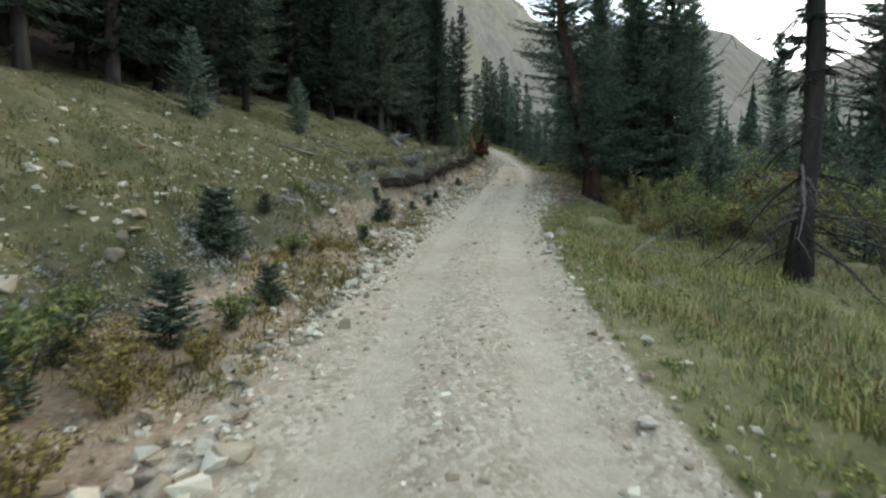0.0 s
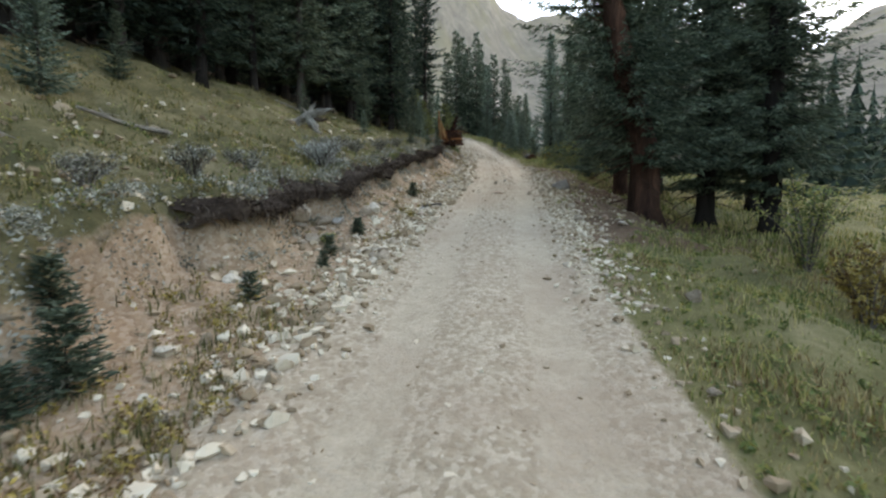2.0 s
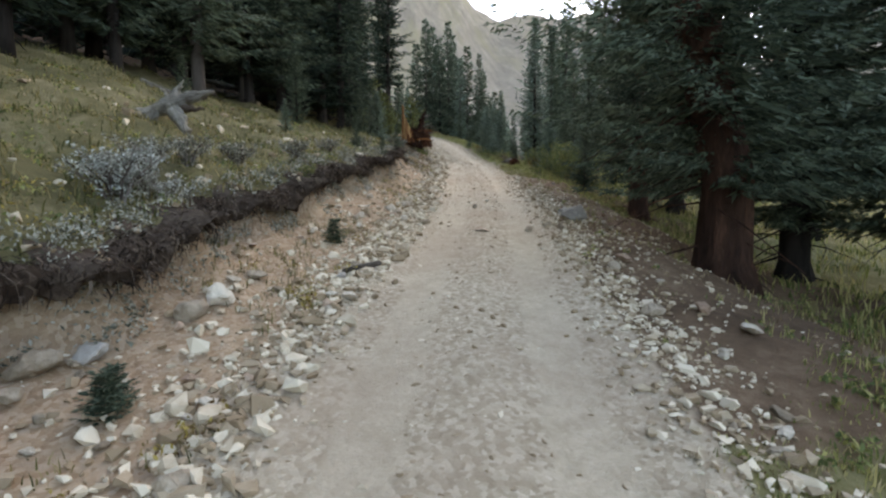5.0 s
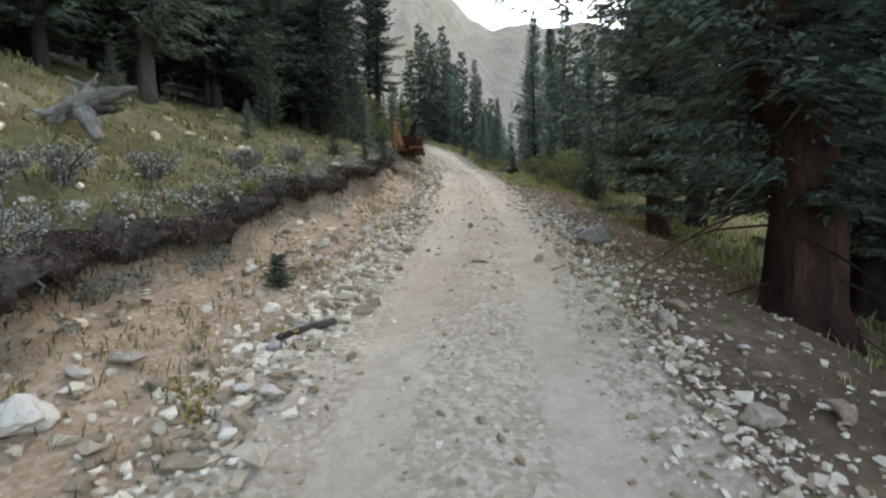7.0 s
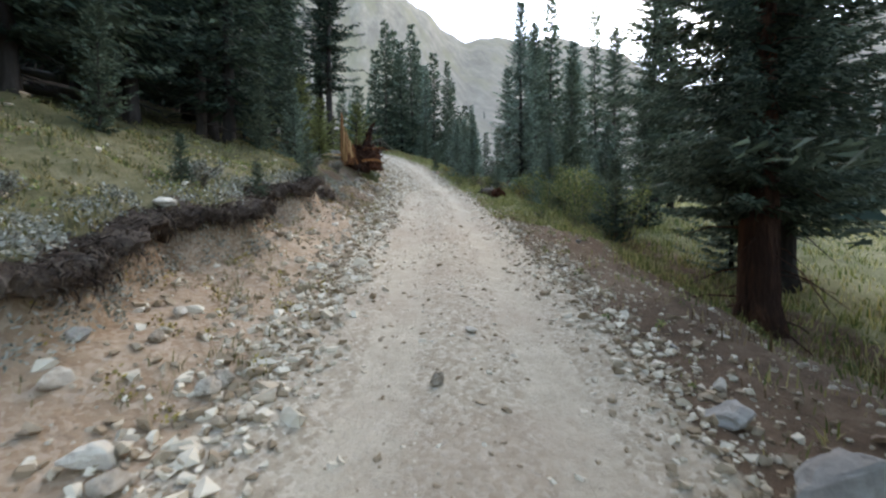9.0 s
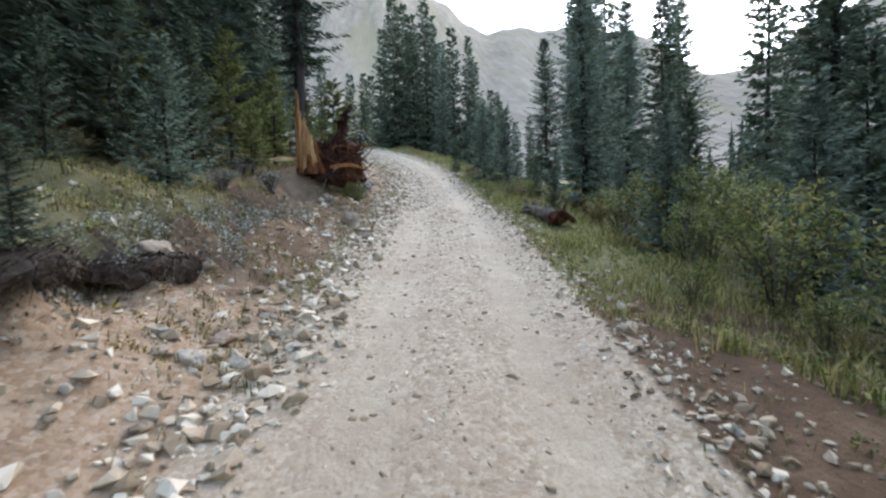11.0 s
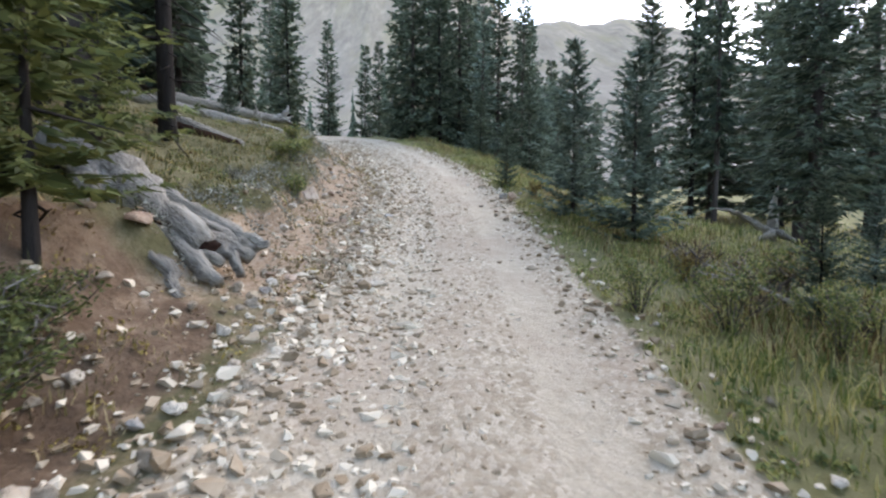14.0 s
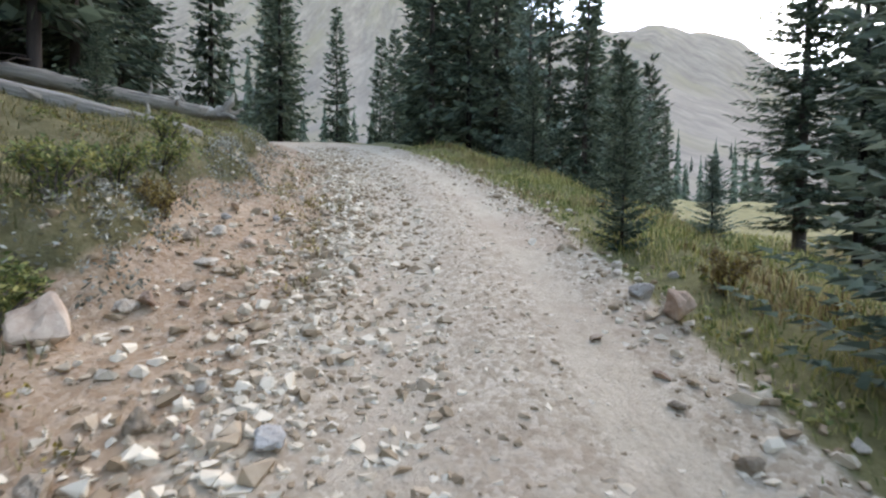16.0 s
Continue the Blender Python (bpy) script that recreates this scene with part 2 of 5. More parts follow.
def smooth_line(values, wide=13):
    line = np.interp(FINE, ROAD_Y, values)
    padded = np.concatenate([2 * line[0] - line[wide:0:-1], line, 2 * line[-1] - line[-2:-wide - 2:-1]])
    kernel = np.hanning(wide + 2)[1:-1]
    return np.convolve(padded, kernel / kernel.sum(), "same")[wide:-wide]


LINE_X, LINE_Z = smooth_line(ROAD_X), smooth_line(ROAD_Z)
LINE_COS = np.cos(np.arctan(np.gradient(LINE_X, FINE)))


def road_x(y):
    return np.interp(y, FINE, LINE_X)


def lateral(x, y):
    return (x - np.interp(y, FINE, LINE_X)) * np.interp(y, FINE, LINE_COS)


def ramp(v, a, b):
    s = np.clip((v - a) / (b - a), 0, 1)
    return s * s * (3 - 2 * s)


WAVES = {}


def waves(x, y, size, seed):
    """Smooth uneven ground from a few crossed waves, about -1 to 1."""
    if seed not in WAVES:
        rng = np.random.RandomState(seed)
        WAVES[seed] = [(math.cos(a), math.sin(a), rng.uniform(0, 6.28), rng.uniform(0.6, 1.7) * 6.28) for a in rng.uniform(0, 6.28, 6)]
    out = 0
    for c, s, p, f in WAVES[seed]:
        out = out + np.sin((c * x + s * y) * (f / size) + p)
    return out / 3.2


AZ = [-180, -60, -35, -20, -8, 0, 5, 7.5, 9.5, 12, 20, 23, 27, 29, 32, 34.5, 37, 43, 50, 65, 180]
EL = [12, 16, 24, 27, 28.5, 27.6, 26, 24.4, 22.5, 21.6, 20.9, 20.6, 19.8, 18.8, 17.0, 15.0, 14.2, 17.0, 19, 17, 10]


def lip_place(y):
    return 3.0 + 0.22 * np.sin(y * 1.9) + 0.13 * np.sin(y * 4.3 + 1) + 0.08 * np.sin(y * 9.1)


def ground_z(x, y):
    x, y = np.asarray(x, float), np.asarray(y, float)
    d = lateral(x, y)
    z = np.interp(y, FINE, LINE_Z)
    # the track: two shallow wheel ruts and a low crown between them
    on = 1 - ramp(np.abs(d), 1.3, 1.8)
    z = z + on * (0.03 * np.cos(d * 4.2) - 0.02) + 0.02 * waves(x, y, 1.7, 3) * (0.3 + 0.7 * ramp(np.abs(d), 1.0, 2.5))
    # the cut bank: a stony slope, a crumbling face and the sod above it
    left = -d
    lip = lip_place(y)
    base = np.interp(y, [-5, 8, 11, 18, 22, 33, 40, 46, 52, 58], [0.22, 0.2, 0.12, 0.2, 0.34, 0.36, 0.42, 0.25, 0.22, 0.3])
    height = np.interp(y, [-5, 2, 8, 14, 20, 28, 34, 39, 45, 48, 52, 56, 61, 66], [0.6, 0.65, 0.88, 0.92, 0.88, 0.98, 0.95, 0.82, 0.8, 0.78, 0.74, 0.76, 0.85, 0.6])
    sharp = np.interp(y, [-5, 6, 10, 33, 37, 44, 47, 53], [0.9, 0.8, 0.22, 0.22, 0.8, 0.8, 0.25, 0.4])
    z = z + base * ramp(left, 1.35, lip) ** 1.4
    z = z + (height - base) * ramp(left, lip - 0.12, lip + sharp)
    up = np.maximum(left - lip - 0.2, 0)
    hill = np.interp(up, [0, 1.5, 6, 20, 60, 200], [0, 0.5, 2.35, 7.0, 19, 55])
    z = z + hill * np.interp(y, [-20, 24, 34, 46, 52, 58, 64, 75], [1, 1, 0.75, 0.8, 0.68, 0.52, 0.4, 0.3])
    # the earth heaved up round the snapped stump
    z = z + 0.36 * np.exp(-((x - 2.35) / 0.75) ** 2 - ((y - 42.0) / 0.85) ** 2)
    # the low side: a gravel shoulder, then meadow a little below the track
    right = np.maximum(d - 1.3, 0)
    drop = np.interp(y, [-20, 8, 16, 22, 30, 36, 46, 54, 70], [0.15, 0.15, 0.25, 0.8, 0.9, 0.5, 0.3, 0.5, 0.8])
    z = z - drop * ramp(right, 0.9, 4.0) - 0.6 * ramp(right, 5, 14)
    z = z - np.interp(right, [0, 14, 40, 90, 300], [0, 0.3, 2.5, 3.0, 0])
    z = z - np.interp(y, [38, 46, 52, 62, 75, 110], [0, 0.15, 0.5, 1.7, 2.6, 4.5]) * ramp(right, 1.5, 9)
    rough = ramp(np.abs(d), 1.3, 3.2)
    z = z + rough * (0.05 * waves(x, y, 1.1, 5) + 0.10 * waves(x, y, 4.5, 6) + 0.035 * waves(x, y, 0.55, 7)) + 0.5 * ramp(np.abs(d), 8, 30) * waves(x, y, 19, 8)
    # the mountains that close the valley
    ex, ey = x - 4.0, y - 22.0
    r = np.hypot(ex, ey) + 1e-6
    az = np.degrees(np.arctan2(ex, ey))
    el = np.interp(az, AZ, EL) + 0.28 * np.sin(az * 0.9) + 0.12 * np.sin(az * 2.3 + 1)
    far = 5.2 + np.tan(np.radians(el)) * r * (0.30 + 0.70 * ramp(r, 150, 1650) ** 0.8) * (1 - 0.25 * ramp(r, 1650, 2300))
    far = far + ramp(r, 200, 700) * (6 * waves(x, y, 420, 9) + 10 * waves(x, y, 800, 12) - 6)
    k = ramp(r, 90, 330)
    return z * (1 - k) + far * k

# ---- mesh helpers ----
def mesh_from(name, verts, faces, mat, smooth=False):
    me = bpy.data.meshes.new(name)
    me.from_pydata(verts if isinstance(verts, list) else verts.tolist(), [], faces if isinstance(faces, list) else faces.tolist())
    for mm in mat if isinstance(mat, (list, tuple)) else [mat]:
        me.materials.append(mm)
    if smooth:
        me.polygons.foreach_set("use_smooth", [True] * len(me.polygons))
    me.update()
    return me


def part(name, me, parent, label="", m=None):
    ob = new(name, me)
    ob.parent = parent
    if m is not None:
        ob.matrix_basis = m
    return tagged(ob, label)


class Build:
    """Gathers vertices and faces of one mesh."""

    def __init__(self):
        self.v, self.f, self.n = [], [], 0

    def add(self, verts, faces):
        verts = np.asarray(verts, float)
        self.f.extend([tuple(i + self.n for i in f) for f in faces])
        self.v.append(verts)
        self.n += len(verts)

    def tube(self, points, radii, sides=7, rng=None, rough=0.0, cap=True):
        pts = [Vector(p) for p in points]
        rings = []
        side = None
        for i, p in enumerate(pts):
            d = (pts[min(i + 1, len(pts) - 1)] - pts[max(i - 1, 0)]).normalized()
            if side is None:
                side = d.cross(Vector((0.31, 0.17, 0.93)) if abs(d.z) < 0.8 else Vector((1, 0.1, 0))).normalized()
            side = (side - d * side.dot(d)).normalized()
            other = d.cross(side)
            ring = []
            for k in range(sides):
                a = 6.2832 * k / sides
                r = radii[i] * (1 + (rng.uniform(-rough, rough) if rng is not None else 0))
                ring.append(p + side * (math.cos(a) * r) + other * (math.sin(a) * r))
            rings.extend(ring)
        faces = []
        for i in range(len(pts) - 1):
            for k in range(sides):
                a, b = i * sides + k, i * sides + (k + 1) % sides
                faces.append((a, b, b + sides, a + sides))
        if cap:
            faces.append(tuple(range(sides - 1, -1, -1)))
            faces.append(tuple((len(pts) - 1) * sides + k for k in range(sides)))
        self.add([tuple(v) for v in rings], faces)

    def mesh(self, name, mat, smooth=False):
        return mesh_from(name, np.concatenate(self.v), self.f, mat, smooth)


# ---- the ground: one sheet from the track to the mountains ----
def spaced(start, stop, first, growth):
    out, step = [start], first
    while abs(out[-1] - start) < abs(stop - start):
        out.append(out[-1] + math.copysign(step, stop - start))
        step *= growth
    return out


xs = np.array(sorted(set(spaced(-4.62, -2300, 0.18, 1.07) + list(np.arange(-4.5, 10.5, 0.155)) + spaced(10.55, 2300, 0.2, 1.07))))
ys = np.array(sorted(set(spaced(-2.2, -500, 0.3, 1.12) + list(np.arange(-2, 66, 0.23)) + spaced(66.05, 2500, 0.25, 1.055))))
GX, GY = np.meshgrid(xs, ys)
GZ = ground_z(GX, GY)
nx, ny = len(xs), len(ys)
idx = np.arange(nx * ny).reshape(ny, nx)
quads = np.stack([idx[:-1, :-1], idx[:-1, 1:], idx[1:, 1:], idx[1:, :-1]], -1).reshape(-1, 4)
ground_me = mesh_from("ground", np.stack([GX, GY, GZ], -1).reshape(-1, 3), quads, M_GROUND, True)
GD = lateral(GX, GY)
lip = lip_place(GY)
R = np.hypot(GX - 4, GY - 22)
sharp_bank = np.interp(GY, [-5, 6, 11, 33, 37, 44, 47, 60, 70], [0.35, 0.5, 1, 1, 1, 1, 1, 0.8, 0.2])
duff_right = ramp(GY, 15.6, 18.4) * (1 - ramp(GY, 33, 36.5)) * ramp(GD, 0.9, 1.35) * (1 - ramp(GD, 4.5, 7.5))
duff_left = ramp(GY, 32.5, 36.5) * (1 - ramp(GY, 44.5, 47)) * ramp(-GD, 1.4, 2.4) * (1 - ramp(-GD - np.interp(GY, [37, 40.5], [0, 1.6]), 2.9, 3.7)) * 0.95
zones = {
    "zone_road": 1 - ramp(np.abs(GD + 0.1), 1.15, 1.85),
    "zone_soil": (1 - 0.5 * ramp(GY, 32.5, 36) * (1 - ramp(GY, 45.2, 47.2))) * ramp(-GD, 1.0, 1.5) * (1 - ramp(-GD, lip - 0.05, lip + 0.35)) * (0.45 + 0.4 * sharp_bank),
    "zone_meadow": ramp(GD, 1.0, 1.6),
    "zone_duff": np.maximum(np.maximum(ramp(-GD, 8, 14) * 0.8, duff_right), duff_left) * (1 - ramp(R, 90, 200)),
    "zone_scree": ramp(R, 110, 260),
    "zone_rut": np.exp(-(((GD - 0.66) / 0.27) ** 2)) + np.exp(-(((GD + 0.62) / 0.27) ** 2)),
}
for key, values in zones.items():
    ground_me.attributes.new(key, "FLOAT", "POINT").data.foreach_set("value", values.astype(np.float32).ravel())
ground = tagged(new("ground", ground_me), "pale gravel mountain track, stony cut bank and grassy slopes under bare mountains", "ground", kind="structure")


def gz(x, y):
    return float(ground_z(x, y))


# ---- conifers ----
def twig_cloud(rng, height, radius, low, step, per, twigs, size, droop=0.35, ragged=0.25, slim=0.16, pad=0.15, lean=0.0, gap=None, fine=False):
    """Needle sprays of a conifer: drooping boughs set with flat, pointed twigs. Returns vertices and faces."""
    chunks = []
    z = low
    while z < height * 0.985:
        f = 1 - (z - low) / (height - low)
        reach = radius * (f ** 0.8) * (0.55 + 0.45 * min(1.0, (z - low) / (0.12 * height) + 0.3))
        count = max(4, int(per * (0.55 + 0.45 * f)))
        base = rng.uniform(0, 6.28)
        for b in range(count):
            if rng.uniform() < ragged * 0.4:
                continue
            a = base + 6.2832 * b / count + rng.uniform(-0.4, 0.4)
            if gap and gap[1] < z < gap[2] and math.cos(a - gap[0]) > 0.9:
                continue
            length = max(0.12, reach * rng.uniform(1 - ragged * 1.6, 1.12))
            out = np.array([math.cos(a), math.sin(a), 0.0])
            side = np.array([-math.sin(a), math.cos(a), 0.0])
            zb = z + rng.uniform(-0.4, 0.4) * step
            lift = 0.18 + 0.45 * (1 - f) - droop * f
            nt = max(4, int(twigs * (0.3 + 0.7 * length / radius)))
            s = 0.1 + 0.9 * (np.arange(nt) + rng.uniform(0, 1, nt)) / nt
            p = out * (length * s)[:, None] + side * (rng.uniform(-0.24, 0.24, nt) * length * s * (1.25 - s))[:, None]
            hang = droop * 0.35
            p[:, 2] += zb + lift * length * s + 0.16 * length * s * s + rng.uniform(-0.05 - hang * 0.3, 0.03, nt) * length * (1.2 - s)
            turn = rng.uniform(-1.15, 1.15, nt)
            turn[-2:] *= 0.2
            d = out * np.cos(turn)[:, None] + side * np.sin(turn)[:, None]
            d[:, 2] += lift * 0.7 + rng.uniform(-0.55 - hang, 0.25, nt)
            d /= np.linalg.norm(d, axis=1)[:, None]
            w = np.cross(d, rng.normal(size=(nt, 3)) + np.array([0, 0, 0.35]))
            w /= np.linalg.norm(w, axis=1)[:, None]
            l = (size * rng.uniform(0.6, 1.35, nt) * (1.15 - 0.45 * s))[:, None]
            ww = l * slim * rng.uniform(0.75, 1.3, nt)[:, None]
            # side branchlets near the stem, so that the crown is dense inside
            for u in (0.03, 0.18, 0.34, 0.5):
                g = rng.uniform(0.25, 0.95) * rng.choice([-1, 1])
                i0 = out * (length * u) + np.array([0, 0, zb + lift * length * u + 0.16 * length * u * u])
                o = out * math.cos(g) + side * math.sin(g) + np.array([0, 0, lift - rng.uniform(0.0, 0.5 + hang)])
                ln = length * rng.uniform(0.3, 0.5) * (1.1 - u) * (0.6 if fine else 1.0)
                ws = np.cross(o, rng.normal(size=3) + np.array([0, 0, 0.2]))
                ws *= min(pad, 0.11 * length) * rng.uniform(0.6, 1.2) / np.linalg.norm(ws)
                chunks.append(np.stack([i0, i0 + o * ln * 0.5 + ws, i0 + o * ln, i0 + o * ln, i0 + o * ln * 0.45 - ws, i0]))
            if fine:
                chunks.append(np.stack([p - w * ww, p + w * ww, p + d * l], 1).reshape(-1, 3))
            else:
                q = [p, p + d * l * 0.45 + w * ww, p + d * l, p + d * l, p + d * l * 0.5 - w * ww, p]
                chunks.append(np.stack(q, 1).reshape(-1, 3))
        z += step * (0.55 + 0.6 * f) * rng.uniform(0.8, 1.2)
    v = np.concatenate(chunks)
    v[:, 0] += lean * np.clip(v[:, 2] - 1.8, 0, 6)
    return v, np.arange(len(v)).reshape(-1, 3)


def trunk_mesh(rng, height, r0, mat, bare, sticks, lean=0.0, name="trunk"):
    """A tapered, slightly crooked trunk with dead sticks on its bare lower part."""
    b = Build()
    pts, rad = [], []
    wob = rng.uniform(-0.04, 0.04, (2,))
    for i in range(9):
        f = (i / 8) ** 1.5
        pts.append((wob[0] * math.sin(f * 5) * height * 0.15 + lean * min(max(f * height - 1.8, 0), 6), wob[1] * math.sin(f * 4 + 1) * height * 0.15, f * height - 0.25))
        rad.append(r0 * (1 - 0.93 * f) * ((1.55 if r0 > 0.25 else 1.35) if i == 0 else 1.0))
    b.tube(pts, rad, 9, rng, 0.10)
    for k in range(sticks):
        z = rng.uniform(0.15, max(0.3, bare))
        a = rng.uniform(0, 6.28)
        l = rng.uniform(0.4, 1.5) * min(1, height / 10)
        p0 = np.array([lean * z, 0, z])
        o = np.array([math.cos(a), math.sin(a), rng.uniform(-0.5, 0.15)])
        mid = p0 + o * l * 0.5 + np.array([0, 0, -0.05 * l])
        end = p0 + o * l + np.array([rng.uniform(-0.2, 0.2), rng.uniform(-0.2, 0.2), -0.25 * l])
        b.tube([p0, mid, end], [0.022, 0.014, 0.005], 3, cap=False)
        if rng.uniform() < 0.6:
            b.tube([mid, mid + np.array([rng.uniform(-0.3, 0.3), rng.uniform(-0.3, 0.3), rng.uniform(-0.25, 0.1)]) * l], [0.01, 0.003], 3, cap=False)
    return b.mesh(name, mat, True)


def conifer_kind(name, seed, height, radius, r0, low, step, per, twigs, size, needle, bark, sticks, droop=0.35, ragged=0.25, slim=0.16, pad=0.15, lean=0.0, gap=None, fine=False):
    rng = np.random.RandomState(seed)
    root = new(name)
    part("trunk", trunk_mesh(rng, height, r0, bark, low + 0.25 * height, sticks, lean), root)
    v, f = twig_cloud(rng, height, radius, low, step, per, twigs, size, droop, ragged, slim, pad, lean, gap, fine)
    part("crown", mesh_from("crown", v, f, needle), root)
    return root


def stand(kind, x, y, scale=1.0, turn=0.0, label="", category="tree", group="", wide=1.0, lean=0.0):
    """A copy of a tree kind, rooted in the ground at x, y."""
    m = pose(x, y, gz(x, y) - 0.03, 0, lean, turn)
    ob = copy_thing(kind, m)
    ob.scale = (scale * wide, scale * wide, scale)
    return tagged(ob, label, category, group)


def retire(kind):
    for o in (*kind.children_recursive, kind):
        bpy.data.objects.remove(o)


rng = np.random.RandomState(11)
BIG = [
    conifer_kind("spruce_tree", 21, 13, 2.2, 0.17, 1.3, 0.34, 11, 52, 0.25, M_NEEDLE, M_BARK, 26, slim=0.14, pad=0.08, fine=True),
    conifer_kind("spruce_tree", 22, 14, 2.2, 0.18, 1.1, 0.36, 11, 48, 0.25, M_NEEDLE_DARK, M_BARK, 34, slim=0.14, pad=0.08, fine=True),
    conifer_kind("spruce_tree", 23, 12, 2.4, 0.18, 0.9, 0.34, 11, 52, 0.25, M_NEEDLE_BLUE, M_BARK, 20, 0.3, slim=0.14, pad=0.08, fine=True),
    conifer_kind("spruce_tree", 24, 13, 1.8, 0.17, 3.6, 0.36, 10, 60, 0.22, M_NEEDLE_DARK, M_BARK, 40, 0.4, 0.35, slim=0.14, pad=0.07, fine=True),
]
MID = [
    conifer_kind("spruce_tree", 31, 11, 1.9, 0.13, 0.5, 0.40, 9, 18, 0.36, M_NEEDLE, M_BARK, 6, slim=0.2),
    conifer_kind("spruce_tree", 32, 12, 1.9, 0.14, 0.8, 0.42, 9, 20, 0.34, M_NEEDLE, M_BARK, 10, 0.4, slim=0.18),
    conifer_kind("spruce_tree", 33, 10, 2.0, 0.13, 0.4, 0.40, 9, 18, 0.36, M_NEEDLE_BLUE, M_BARK, 4, 0.25, slim=0.2),
    conifer_kind("spruce_tree", 34, 12, 1.7, 0.14, 2.2, 0.42, 9, 18, 0.34, M_NEEDLE, M_BARK, 24, 0.4, 0.35, slim=0.18),
]
BACK = [
    conifer_kind("spruce_tree", 35, 12, 1.9, 0.14, 0.9, 0.55, 8, 7, 0.55, M_NEEDLE_DARK, M_BARK, 8, 0.4, 0.25, 0.22),
    conifer_kind("spruce_tree", 36, 11, 1.8, 0.13, 1.6, 0.55, 8, 7, 0.55, M_NEEDLE, M_BARK, 12, 0.4, 0.25, 0.22),
]
YOUNG = [
    conifer_kind("young_spruce", 41, 3.0, 1.15, 0.05, 0.08, 0.17, 11, 46, 0.13, M_NEEDLE_BLUE, M_BARK, 0, 0.1, 0.35, 0.17, 0.06, fine=True),
    conifer_kind("young_spruce", 42, 3.0, 0.95, 0.045, 0.08, 0.18, 10, 36, 0.13, M_NEEDLE, M_BARK, 0, 0.1, 0.3, 0.17, 0.06, fine=True),
    conifer_kind("young_fir", 43, 3.0, 1.25, 0.055, 0.6, 0.20, 9, 60, 0.14, M_NEEDLE_OLIVE, M_BARK, 8, 0.22, 0.35, 0.16, 0.06, fine=True),
]
SEEDLING = conifer_kind("spruce_seedling", 51, 0.9, 0.38, 0.015, 0.02, 0.06, 9, 18, 0.09, M_NEEDLE, M_BARK, 0, -0.1, 0.2, 0.2, fine=True)

FOREST_LABEL = "dark green spruce with bare lower trunk on the hillside"
# trees told apart along the forest edge above the cut bank: x, y, kind, scale
EDGE = [(-9.2, 10.8, 0, 1.1), (-8.7, 15.2, 1, 1.0), (-7.3, 18.2, 0, 0.9), (-9.0, 22.0, 1, 1.15), (-7.6, 25.6, 0, 1.0), (-6.2, 28.5, 1, 1.05),
        (-3.6, 28.6, 0, 1.0), (-5.6, 33.0, 1, 1.1), (-2.4, 34.6, 1, 1.1), (-2.6, 39.0, 0, 1.0), (-1.4, 36.2, 3, 1.0), (-0.8, 41.6, 1, 0.95),
        (-5.4, 41.6, 0, 1.1), (-2.0, 44.2, 1, 1.05), (-0.6, 46.2, 3, 1.1), (-3.5, 48.5, 0, 1.0), (0.75, 51.0, 4, 1.0), (1.46, 47.57, 4, 1.05), (-1.9, 51.5, 1, 1.0),
        (-3.8, 55.0, 1, 1.1), (-12.5, 13.0, 1, 1.2), (-12.0, 18.0, 0, 1.1), (-11.5, 6.0, 1, 1.1), (-9.9, 2.5, 0, 1.0), (-13.0, 24.5, 1, 1.1),
        (-5.7, 24.7, 1, 1.0), (-4.9, 27.0, 0, 0.9), (-4.6, 30.0, 1, 1.05), (-3.2, 31.8, 1, 0.95), (-2.5, 33.2, 0, 1.0), (-0.6, 36.0, 1, 0.9), (-0.7, 42.4, 1, 1.0),
        (-7.9, 17.0, 1, 1.0), (-9.0, 20.2, 0, 1.0), (-7.2, 23.2, 1, 0.95), (-8.6, 12.9, 1, 1.0), (-9.6, 8.2, 0, 1.0)]
for x, y, k, s in EDGE:
    kind = (BIG[:3] + [MID[3], BIG[3]])[k]
    stand(kind, x, y, s, rng.uniform(0, 360), FOREST_LABEL, group="hillside spruces", wide=rng.uniform(0.85, 1.05))
# a denser second row, boughs nearly to the ground
for k in range(30):
    y = 7 + 1.45 * k + rng.uniform(-0.6, 0.6)
    x = float(road_x(y)) - np.interp(y, [7, 25, 36, 50], [12.0, 9.6, 6.6, 7.2]) - rng.uniform(0, 2.4)
    stand(BIG[(1, 1, 0)[k % 3]], x, y, rng.uniform(0.85, 1.15), rng.uniform(0, 360), FOREST_LABEL, group="hillside spruces", wide=rng.uniform(0.95, 1.15))
# the wood behind them
taken = [(x, y) for x, y, *_ in EDGE]
while len(taken) < len(EDGE) + 70:
    y = rng.uniform(0, 76)
    x = float(road_x(y)) - np.interp(y, [0, 10, 25, 36, 55, 70], [11.5, 11.5, 10.5, 8.0, 7.5, 8]) - 17 * rng.uniform() ** 1.2
    if min(math.hypot(x - a, y - b) for a, b in taken) > 1.9:
        taken.append((x, y))
        stand(BACK[rng.choice([0, 0, 1])], x, y, rng.uniform(0.9, 1.25), rng.uniform(0, 360), FOREST_LABEL, group="hillside spruces", wide=rng.uniform(0.9, 1.1))

